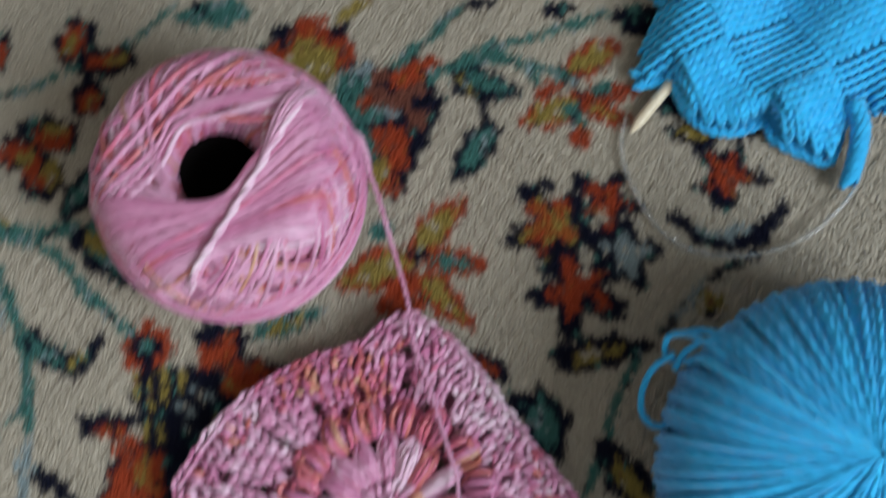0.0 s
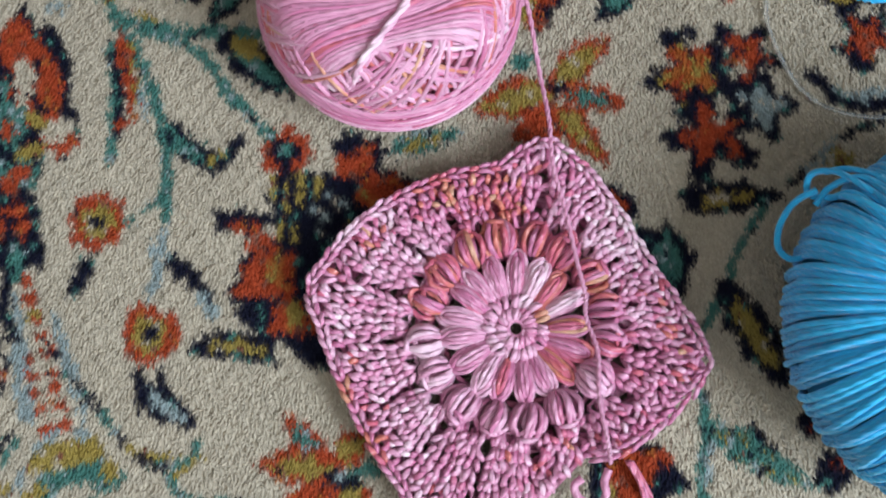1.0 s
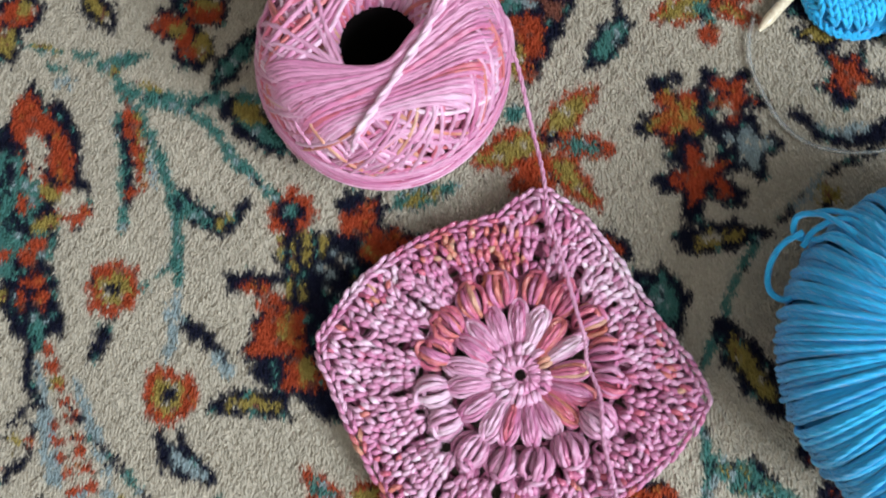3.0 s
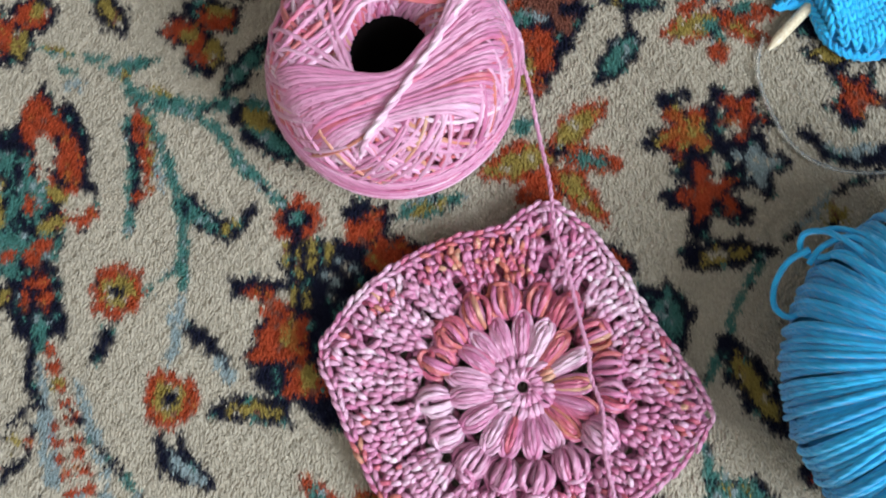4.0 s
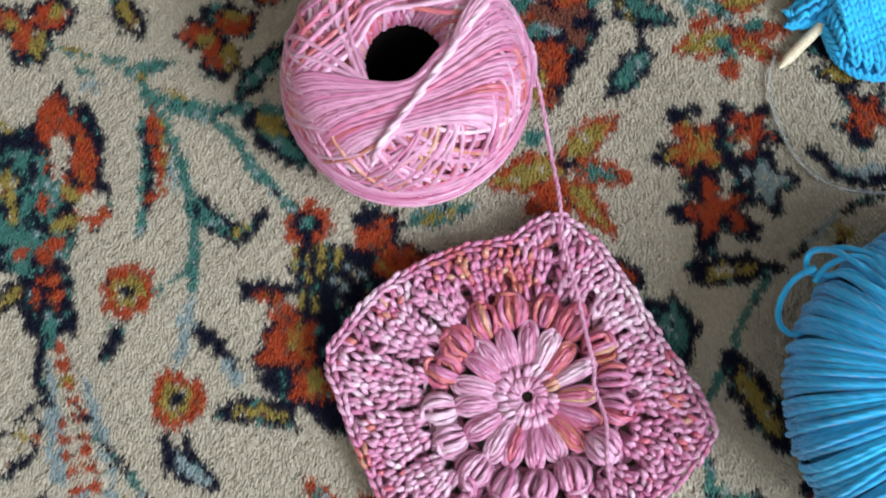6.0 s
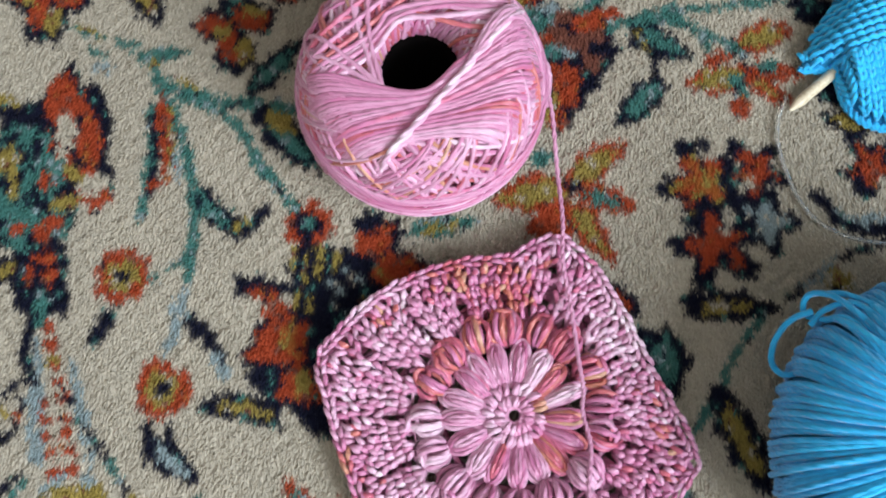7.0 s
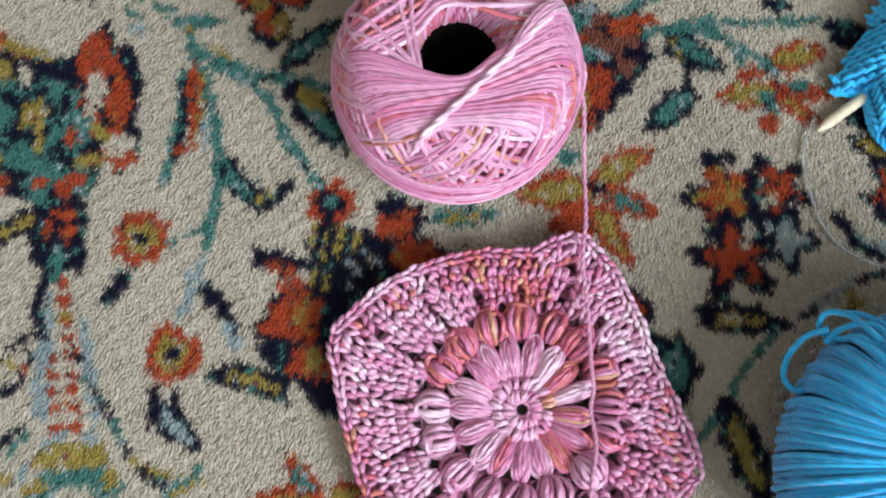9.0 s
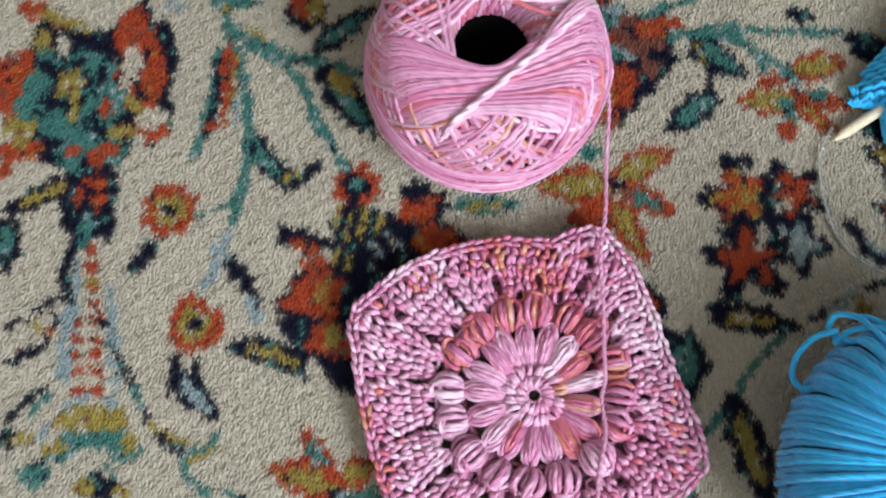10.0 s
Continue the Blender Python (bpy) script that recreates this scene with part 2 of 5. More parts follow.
def blob(x, y, rx, ry, turn, colour):
    i = near(x, y, 1.3 * max(rx, ry) + 0.001)
    c, s = math.cos(radians(turn)), math.sin(radians(turn))
    u, v = (sx[i] - x) * c + (sy[i] - y) * s, (sy[i] - y) * c - (sx[i] - x) * s
    a = np.arctan2(v / ry, u / rx)
    edge = 1 + 0.10 * np.sin(5 * a + 900 * x) + 0.07 * np.sin(9 * a + 700 * y)
    dye[i[np.hypot(u / rx, v / ry) < edge]] = NAMES.index(colour)


def leaf(x0, y0, x1, y1, width, edge, fill, core=None, bend=0.0):
    length = math.hypot(x1 - x0, y1 - y0)
    i = near((x0 + x1) / 2, (y0 + y1) / 2, length * 0.6 + width)
    dx, dy = (x1 - x0) / length, (y1 - y0) / length
    u = ((sx[i] - x0) * dx + (sy[i] - y0) * dy) / length
    v = ((sy[i] - y0) * dx - (sx[i] - x0) * dy) + bend * length * np.sin(np.pi * np.clip(u, 0, 1))
    half = 0.5 * width * np.sin(np.pi * np.clip(u, 0, 1) ** 0.85) ** 0.7 * (1 + 0.12 * np.sin(u * 23))
    inside = (u > 0) & (u < 1)
    rim = min(0.0028, 0.32 * width)
    dye[i[inside & (np.abs(v) < half)]] = NAMES.index(edge)
    dye[i[inside & (np.abs(v) < half - rim) & (u > 0.1) & (u < 0.9)]] = NAMES.index(fill)
    if core:
        dye[i[inside & (np.abs(v) < half * 0.36) & (u > 0.22) & (u < 0.8)]] = NAMES.index(core)


def vine(colour, width, *points):
    p = spline([(*q, 0) for q in points], 14 * len(points))
    for a, b in zip(p[:-1], p[1:]):
        i = near((a[0] + b[0]) / 2, (a[1] + b[1]) / 2, width + np.hypot(*(b - a)[:2]))
        d = (b - a)[:2]
        t = np.clip(((sx[i] - a[0]) * d[0] + (sy[i] - a[1]) * d[1]) / (d @ d + 1e-12), 0, 1)
        dye[i[np.hypot(sx[i] - a[0] - t * d[0], sy[i] - a[1] - t * d[1]) < width / 2]] = NAMES.index(colour)


def rosette(x, y, r, petals, edge, fill, core, turn=0, lobe=0.15, heart=0.4):
    i = near(x, y, 1.5 * r)
    a = np.arctan2(sy[i] - y, sx[i] - x) + radians(turn)
    d = np.hypot(sx[i] - x, sy[i] - y) / (r * (1 - lobe + lobe * np.cos(petals * a) + 0.05 * np.sin(3 * a + 1)))
    for limit, colour in ((1.0, edge), (0.62 if edge == "navy" else 0.60, fill), (heart, core)):
        dye[i[d < limit]] = NAMES.index(colour)


# large palmette and its stem
blob(-0.2252, 0.0692, 0.0375, 0.0304, 19, "navy")
blob(-0.2352, 0.0989, 0.0109, 0.0065, 20, "ivory")
blob(-0.2562, 0.0794, 0.0058, 0.0078, 19, "ivory")
blob(-0.2034, 0.0807, 0.0139, 0.0316, 19, "navy")
blob(-0.2141, 0.0964, 0.0072, 0.0118, 20, "red")
blob(-0.2013, 0.0827, 0.0063, 0.0174, 19, "red")
blob(-0.2105, 0.0756, 0.0063, 0.0139, 19, "red")
blob(-0.2493, 0.0607, 0.0093, 0.0148, 19, "red")
blob(-0.1921, 0.0615, 0.0071, 0.0057, 19, "red")
blob(-0.2373, 0.0358, 0.0098, 0.0047, 19, "red")
blob(-0.2550, 0.0937, 0.0068, 0.0045, 20, "red")
blob(-0.1881, 0.0848, 0.0031, 0.0039, 19, "ivory")
vine("navy", 0.0022, (-0.2209, 0.0914), (-0.2129, 0.0825), (-0.2121, 0.0712), (-0.2063, 0.0631))
vine("navy", 0.0018, (-0.2050, 0.0918), (-0.2042, 0.0766), (-0.1973, 0.0726))
blob(-0.2080, 0.0752, 0.0022, 0.0058, 19, "ivory")
blob(-0.2087, 0.0848, 0.0040, 0.0078, 19, "ivory")
blob(-0.1928, 0.0663, 0.0071, 0.0038, 19, "ivory")
blob(-0.1946, 0.0559, 0.0031, 0.0024, 19, "ivory")
blob(-0.2023, 0.0690, 0.0061, 0.0032, -22, "olive")
blob(-0.2016, 0.0572, 0.0062, 0.0028, 19, "olive")
blob(-0.2405, 0.0461, 0.0061, 0.0085, 19, "olive")
blob(-0.2411, 0.0926, 0.0121, 0.0031, -2, "olive")
blob(-0.2460, 0.0812, 0.0040, 0.0059, 19, "olive")
blob(-0.2276, 0.0982, 0.0053, 0.0019, -22, "ivory")
blob(-0.2373, 0.0819, 0.0027, 0.0054, 19, "ivory")
blob(-0.2269, 0.0647, 0.0205, 0.0195, 19, "teal")
blob(-0.2396, 0.0718, 0.0062, 0.0032, -21, "navy")
blob(-0.2186, 0.0766, 0.0027, 0.0048, 19, "navy")
blob(-0.2150, 0.0563, 0.0057, 0.0024, 19, "navy")
blob(-0.2350, 0.0556, 0.0031, 0.0048, 19, "navy")
blob(-0.2121, 0.0636, 0.0027, 0.0033, 19, "red")
blob(-0.2282, 0.0676, 0.0089, 0.0120, 19, "navy")
blob(-0.2288, 0.0692, 0.0053, 0.0058, 19, "olive")
blob(-0.2232, 0.0592, 0.0018, 0.0062, 19, "olive")
blob(-0.2100, 0.0443, 0.0127, 0.0079, 19, "teal")
blob(-0.2035, 0.0485, 0.0044, 0.0023, 19, "red")
blob(-0.2167, 0.0432, 0.0031, 0.0021, 19, "red")
blob(-0.2039, 0.0268, 0.0122, 0.0173, 19, "navy")
blob(-0.2071, 0.0428, 0.0031, 0.0037, 19, "red")
blob(-0.2037, 0.0337, 0.0044, 0.0037, 19, "red")
blob(-0.2072, 0.0261, 0.0022, 0.0028, 19, "red")
blob(-0.1996, 0.0278, 0.0030, 0.0028, 19, "red")
blob(-0.2126, 0.0323, 0.0031, 0.0065, 19, "teal")
blob(-0.1990, 0.0176, 0.0035, 0.0059, 19, "teal")
blob(-0.1938, 0.0194, 0.0048, 0.0063, 19, "navy")
blob(-0.1984, 0.0107, 0.0030, 0.0027, 19, "teal")
leaf(-0.2085, 0.0349, -0.2333, 0.0106, 0.0094, "navy", "navy", "olive")
blob(-0.2263, -0.0001, 0.0060, 0.0103, 19, "navy")
blob(-0.2267, -0.0003, 0.0030, 0.0063, 19, "teal")
blob(-0.2392, 0.0267, 0.0030, 0.0023, 19, "red")
# beaded stem
vine("grey", 0.0057, (-0.2002, 0.0029), (-0.1951, -0.0082), (-0.1912, -0.0230), (-0.1865, -0.0395))
vine("grey", 0.0048, (-0.1788, -0.0143), (-0.1719, -0.0256), (-0.1660, -0.0371))
vine("grey", 0.0035, (-0.1828, -0.0017), (-0.1768, -0.0136))
vine("navy", 0.0044, (-0.2016, 0.0060), (-0.2005, -0.0054), (-0.1934, -0.0134))
vine("navy", 0.0031, (-0.2059, -0.0207), (-0.1986, -0.0136))
vine("navy", 0.0031, (-0.1969, -0.0204), (-0.1976, -0.0320), (-0.2065, -0.0429))
vine("navy", 0.0031, (-0.2064, -0.0248), (-0.2125, -0.0291))
blob(-0.2027, -0.0270, 0.0025, 0.0019, 19, "olive")
blob(-0.1975, -0.0270, 0.0029, 0.0019, 19, "red")
blob(-0.2068, -0.0370, 0.0025, 0.0017, 19, "red")
blob(-0.2025, -0.0364, 0.0029, 0.0026, 19, "navy")
blob(-0.1949, 0.0078, 0.0032, 0.0020, 19, "red")
blob(-0.1921, 0.0022, 0.0032, 0.0020, 19, "red")
blob(-0.1857, -0.0110, 0.0032, 0.0020, 19, "red")
blob(-0.1880, -0.0187, 0.0032, 0.0020, 19, "red")
blob(-0.1819, -0.0167, 0.0032, 0.0020, 19, "red")
blob(-0.1867, -0.0256, 0.0032, 0.0019, 19, "red")
blob(-0.1801, -0.0234, 0.0032, 0.0019, 19, "red")
blob(-0.1845, -0.0314, 0.0031, 0.0019, 19, "red")
blob(-0.1773, -0.0290, 0.0032, 0.0019, 19, "red")
blob(-0.1813, -0.0369, 0.0031, 0.0019, 19, "red")
blob(-0.1749, -0.0348, 0.0031, 0.0019, 19, "red")
blob(-0.1777, -0.0433, 0.0031, 0.0019, 19, "red")
blob(-0.1726, -0.0416, 0.0031, 0.0019, 19, "red")
blob(-0.1897, -0.0047, 0.0030, 0.0024, 19, "olive")
blob(-0.1877, -0.0050, 0.0019, 0.0018, 19, "red")
vine("navy", 0.0020, (-0.1833, -0.0135), (-0.1788, -0.0188))
vine("navy", 0.0029, (-0.1903, -0.0464), (-0.1951, -0.0536), (-0.1983, -0.0617))
vine("teal", 0.0022, (-0.1881, -0.0490), (-0.1915, -0.0568))
vine("grey", 0.0031, (-0.1753, -0.0447), (-0.1807, -0.0532), (-0.1864, -0.0660))
vine("grey", 0.0031, (-0.1670, -0.0430), (-0.1593, -0.0482))
blob(-0.1966, -0.0683, 0.0033, 0.0049, 18, "navy")
blob(-0.1907, -0.0663, 0.0041, 0.0017, 18, "olive")
# lower palmette and tendril
blob(-0.1690, -0.0518, 0.0133, 0.0062, 19, "olive")
blob(-0.1647, -0.0620, 0.0169, 0.0074, 18, "teal")
blob(-0.1644, -0.0656, 0.0091, 0.0037, 18, "ivory")
blob(-0.1786, -0.0660, 0.0041, 0.0025, 18, "olive")
blob(-0.1536, -0.0550, 0.0033, 0.0029, 18, "olive")
blob(-0.1750, -0.0589, 0.0029, 0.0017, 18, "teal")
blob(-0.1566, -0.0737, 0.0082, 0.0053, 18, "navy")
blob(-0.1634, -0.0760, 0.0033, 0.0032, 18, "olive")
blob(-0.1492, -0.0730, 0.0033, 0.0028, 18, "olive")
blob(-0.1816, -0.0773, 0.0061, 0.0045, 18, "teal")
vine("navy", 0.0026, (-0.1765, -0.0226), (-0.1673, -0.0286), (-0.1575, -0.0387))
vine("navy", 0.0033, (-0.1593, -0.0371), (-0.1512, -0.0444), (-0.1455, -0.0490))
vine("teal", 0.0024, (-0.1595, -0.0349), (-0.1539, -0.0420))
vine("teal", 0.0037, (-0.1428, -0.0503), (-0.1338, -0.0532), (-0.1276, -0.0605), (-0.1182, -0.0648))
vine("olive", 0.0022, (-0.1485, -0.0472), (-0.1400, -0.0488), (-0.1304, -0.0477))
vine("teal", 0.0033, (-0.1344, -0.0530), (-0.1265, -0.0492), (-0.1234, -0.0428))
vine("olive", 0.0020, (-0.1291, -0.0538), (-0.1215, -0.0476))
vine("navy", 0.0020, (-0.1451, -0.0500), (-0.1349, -0.0532))
# small rosettes and leaves
rosette(-0.1724, 0.0328, 0.0114, 8, "red", "olive", "navy", turn=0, lobe=0.08, heart=0.30)
rosette(-0.1466, -0.0063, 0.0115, 8, "red", "olive", "navy", turn=0, lobe=0.08, heart=0.30)
rosette(-0.1071, 0.0661, 0.0103, 8, "red", "navy", "teal", turn=0, lobe=0.08, heart=0.22)
leaf(-0.1778, 0.0028, -0.1719, 0.0229, 0.0073, "navy", "navy")
vine("grey", 0.0040, (-0.1507, 0.0282), (-0.1469, 0.0153), (-0.1489, 0.0087))
leaf(-0.1458, 0.0232, -0.1254, 0.0085, 0.0076, "navy", "navy")
vine("grey", 0.0035, (-0.1307, 0.0091), (-0.1241, 0.0039))
leaf(-0.1320, -0.0103, -0.0973, -0.0122, 0.0099, "navy", "navy", "olive", bend=-0.12)
vine("navy", 0.0044, (-0.1491, -0.0202), (-0.1448, -0.0322))
vine("navy", 0.0040, (-0.1413, -0.0198), (-0.1364, -0.0294))
vine("grey", 0.0031, (-0.1441, -0.0241), (-0.1396, -0.0327))
leaf(-0.1495, -0.0248, -0.1243, -0.0376, 0.0108, "navy", "navy", "grey")
# branching vine
vine("teal", 0.0042, (-0.1822, 0.1196), (-0.1738, 0.1054), (-0.1635, 0.0909), (-0.1533, 0.0690), (-0.1492, 0.0506), (-0.1468, 0.0344))
vine("teal", 0.0044, (-0.1754, 0.1114), (-0.1539, 0.1093), (-0.1301, 0.1109), (-0.1137, 0.1123))
vine("teal", 0.0044, (-0.1739, 0.1107), (-0.1463, 0.1021), (-0.1303, 0.0858), (-0.1134, 0.0717))
vine("olive", 0.0018, (-0.1746, 0.1157), (-0.1622, 0.1121))
vine("teal", 0.0031, (-0.1612, 0.0342), (-0.1534, 0.0413), (-0.1490, 0.0482))
vine("grey", 0.0026, (-0.1472, 0.0342), (-0.1462, 0.0226))
vine("teal", 0.0029, (-0.1554, 0.0683), (-0.1491, 0.0580))
vine("teal", 0.0033, (-0.1785, 0.1024), (-0.1745, 0.0819), (-0.1727, 0.0698), (-0.1717, 0.0564))
vine("navy", 0.0040, (-0.1768, 0.0978), (-0.1715, 0.0778), (-0.1705, 0.0655))
leaf(-0.1769, 0.1090, -0.1638, 0.0716, 0.0061, "red", "red")
vine("olive", 0.0020, (-0.1704, 0.1014), (-0.1664, 0.0873), (-0.1655, 0.0774))
vine("grey", 0.0022, (-0.1641, 0.0881), (-0.1621, 0.0747))
blob(-0.1693, 0.0705, 0.0031, 0.0024, 19, "red")
vine("teal", 0.0020, (-0.1695, 0.1043), (-0.1626, 0.0886))
vine("navy", 0.0092, (-0.1503, 0.0688), (-0.1411, 0.0620), (-0.1318, 0.0591))
vine("navy", 0.0057, (-0.1316, 0.0586), (-0.1282, 0.0623), (-0.1246, 0.0685))
vine("teal", 0.0031, (-0.1470, 0.0649), (-0.1382, 0.0605))
vine("olive", 0.0022, (-0.1343, 0.0594), (-0.1296, 0.0628))
blob(-0.1295, 0.0658, 0.0013, 0.0012, 19, "ivory")
leaf(-0.1566, 0.0729, -0.1428, 0.0602, 0.0057, "teal", "navy")
leaf(-0.1388, 0.1094, -0.1064, 0.0879, 0.0147, "navy", "navy", "teal")
leaf(-0.1341, 0.1084, -0.1195, 0.1012, 0.0076, "olive", "olive")
leaf(-0.1435, 0.1130, -0.1245, 0.1421, 0.0109, "navy", "teal")
# trefoils and leaves of the upper field
blob(-0.1618, 0.1403, 0.0096, 0.0069, 13, "navy")
blob(-0.1486, 0.1468, 0.0103, 0.0083, -3, "navy")
blob(-0.1514, 0.1299, 0.0087, 0.0092, 8, "navy")
blob(-0.1635, 0.1405, 0.0069, 0.0044, 13, "red")
blob(-0.1484, 0.1460, 0.0075, 0.0049, -3, "red")
blob(-0.1537, 0.1320, 0.0046, 0.0068, 8, "red")
blob(-0.1585, 0.1387, 0.0041, 0.0025, 8, "olive")
blob(-0.1476, 0.1491, 0.0047, 0.0024, -3, "olive")
blob(-0.1485, 0.1320, 0.0030, 0.0053, 8, "olive")
blob(-0.1592, 0.1506, 0.0046, 0.0040, 8, "navy")
blob(-0.1566, 0.1529, 0.0028, 0.0025, 8, "teal")
blob(-0.2413, 0.1386, 0.0084, 0.0065, 8, "navy")
blob(-0.2231, 0.1426, 0.0098, 0.0090, 8, "navy")
blob(-0.2307, 0.1291, 0.0088, 0.0098, 8, "navy")
blob(-0.2422, 0.1390, 0.0061, 0.0040, 8, "red")
blob(-0.2241, 0.1417, 0.0070, 0.0055, 8, "red")
blob(-0.2336, 0.1312, 0.0047, 0.0069, 8, "red")
blob(-0.2397, 0.1368, 0.0028, 0.0020, 8, "olive")
blob(-0.2219, 0.1445, 0.0033, 0.0035, 8, "olive")
blob(-0.2272, 0.1300, 0.0033, 0.0059, 8, "olive")
leaf(-0.2008, 0.1549, -0.1837, 0.1359, 0.0121, "navy", "navy", "olive")
vine("teal", 0.0028, (-0.1705, 0.1630), (-0.1576, 0.1671), (-0.1471, 0.1721), (-0.1300, 0.1797), (-0.1174, 0.1883), (-0.1049, 0.2008))
blob(-0.1427, 0.1852, 0.0081, 0.0102, -14, "navy")
blob(-0.1298, 0.1767, 0.0115, 0.0064, 8, "navy")
blob(-0.1363, 0.1624, 0.0077, 0.0081, -30, "navy")
blob(-0.1442, 0.1856, 0.0047, 0.0073, -14, "red")
blob(-0.1303, 0.1776, 0.0085, 0.0036, 8, "red")
blob(-0.1356, 0.1610, 0.0047, 0.0051, -30, "red")
blob(-0.1454, 0.1838, 0.0023, 0.0047, -14, "olive")
blob(-0.1266, 0.1781, 0.0043, 0.0019, 8, "olive")
blob(-0.1341, 0.1619, 0.0019, 0.0030, -30, "olive")
blob(-0.0914, 0.1976, 0.0128, 0.0047, 14, "teal")
blob(-0.0847, 0.1966, 0.0064, 0.0026, 14, "navy")
blob(-0.1713, 0.1823, 0.0030, 0.0085, 0, "navy")
blob(-0.1717, 0.1799, 0.0019, 0.0051, 0, "red")
vine("teal", 0.0024, (-0.2236, 0.1293), (-0.2089, 0.1270), (-0.1920, 0.1249), (-0.1819, 0.1214))
vine("olive", 0.0018, (-0.2167, 0.1302), (-0.2016, 0.1260))
blob(-0.2051, 0.1202, 0.0043, 0.0014, -13, "teal")
blob(-0.2013, 0.1139, 0.0050, 0.0019, 8, "grey")
leaf(-0.1899, 0.1208, -0.1680, 0.1276, 0.0064, "teal", "teal")
blob(-0.1827, 0.1200, 0.0018, 0.0019, 8, "olive")
# star blossom beside the needle
leaf(0.0441, 0.1707, 0.0677, 0.1837, 0.0134, "red", "olive")
leaf(0.0521, 0.1614, 0.0285, 0.1509, 0.0140, "red", "olive")
blob(0.0394, 0.1652, 0.0068, 0.0024, 24, "red")
leaf(0.0498, 0.1618, 0.0752, 0.1652, 0.0089, "red", "red")
leaf(0.0554, 0.1625, 0.0649, 0.1686, 0.0060, "teal", "teal")
leaf(0.0500, 0.1603, 0.0726, 0.1504, 0.0088, "red", "olive")
leaf(0.0467, 0.1594, 0.0533, 0.1483, 0.0069, "teal", "teal")
leaf(0.0498, 0.1502, 0.0528, 0.1406, 0.0093, "red", "red")
blob(0.0482, 0.1674, 0.0036, 0.0024, 8, "navy")
blob(0.0480, 0.1678, 0.0018, 0.0015, 8, "grey")
blob(0.0511, 0.1629, 0.0018, 0.0024, 8, "navy")
vine("teal", 0.0044, (0.0014, 0.1724), (0.0167, 0.1779), (0.0317, 0.1750), (0.0457, 0.1710))
vine("teal", 0.0040, (0.0330, 0.1734), (0.0346, 0.1687))
leaf(0.0025, 0.1662, 0.0306, 0.1636, 0.0103, "navy", "teal")
vine("olive", 0.0026, (0.0075, 0.1688), (0.0102, 0.1643))
vine("navy", 0.0029, (0.0140, 0.1611), (0.0166, 0.1530))
leaf(0.0195, 0.1514, 0.0043, 0.1307, 0.0135, "navy", "teal")
blob(0.0385, 0.1278, 0.0035, 0.0033, 8, "navy")
# four blossoms
rosette(0.0401, 0.1113, 0.0196, 5, "navy", "orange", "orange", turn=20, lobe=0.28, heart=0.1)
blob(0.0330, 0.1168, 0.0039, 0.0018, -35, "red")
blob(0.0436, 0.1206, 0.0031, 0.0021, 8, "red")
blob(0.0476, 0.1134, 0.0030, 0.0018, 8, "olive")
blob(0.0411, 0.1011, 0.0035, 0.0023, 8, "olive")
blob(0.0366, 0.1027, 0.0026, 0.0018, 8, "red")
rosette(0.0601, 0.1205, 0.0157, 5, "navy", "red", "red", turn=10, lobe=0.28, heart=0.1)
blob(0.0583, 0.1156, 0.0022, 0.0023, 8, "ivory")
blob(0.0656, 0.1194, 0.0022, 0.0018, 8, "navy")
rosette(0.0661, 0.1007, 0.0151, 5, "navy", "grey", "grey", turn=-10, lobe=0.2, heart=0.1)
blob(0.0526, 0.1065, 0.0039, 0.0036, 8, "navy")
rosette(0.0495, 0.0879, 0.0197, 5, "navy", "red", "red", turn=30, lobe=0.26, heart=0.1)
blob(0.0519, 0.0942, 0.0019, 0.0022, 8, "ivory")
blob(0.0536, 0.0836, 0.0030, 0.0027, 8, "navy")
blob(0.0532, 0.1293, 0.0018, 0.0028, 8, "navy")
# crescent leaf, red blossom and olive leaf by the cable
vine("navy", 0.0057, (0.0849, 0.1147), (0.0935, 0.1090), (0.1043, 0.1069), (0.1159, 0.1103), (0.1251, 0.1184))
vine("navy", 0.0057, (0.0947, 0.1069), (0.1045, 0.1042), (0.1172, 0.1064))
vine("grey", 0.0018, (0.0934, 0.1106), (0.1064, 0.1085))
blob(0.1084, 0.1104, 0.0043, 0.0018, 8, "grey")
rosette(0.1045, 0.1317, 0.0152, 5, "navy", "red", "red", turn=10, lobe=0.28, heart=0.1)
leaf(0.0820, 0.1479, 0.1105, 0.1480, 0.0100, "navy", "olive")
blob(0.1148, 0.1495, 0.0052, 0.0037, 8, "navy")
blob(0.0867, 0.1600, 0.0066, 0.0067, 8, "navy")
blob(0.0910, 0.1610, 0.0031, 0.0033, 8, "olive")
blob(0.1002, 0.1218, 0.0030, 0.0037, 8, "navy")
# leaves and tendril of the lower side
leaf(0.0393, 0.0643, 0.0783, 0.0680, 0.0114, "navy", "navy", "olive")
vine("navy", 0.0031, (0.0801, 0.0718), (0.0888, 0.0841), (0.1008, 0.0947), (0.1132, 0.1009))
vine("grey", 0.0031, (0.0849, 0.0791), (0.0948, 0.0894))
blob(0.0973, 0.0841, 0.0055, 0.0035, 8, "olive")
blob(0.0965, 0.0796, 0.0025, 0.0022, 8, "navy")
vine("teal", 0.0033, (0.0716, 0.0649), (0.0614, 0.0463), (0.0576, 0.0301), (0.0496, 0.0139))
leaf(0.0405, 0.0602, 0.0730, 0.0684, 0.0111, "navy", "navy", "olive")
blob(0.0368, 0.0403, 0.0084, 0.0131, 19, "navy")
blob(0.0370, 0.0392, 0.0049, 0.0087, 19, "teal")
leaf(0.0084, 0.0636, 0.0258, 0.0552, 0.0096, "navy", "red")
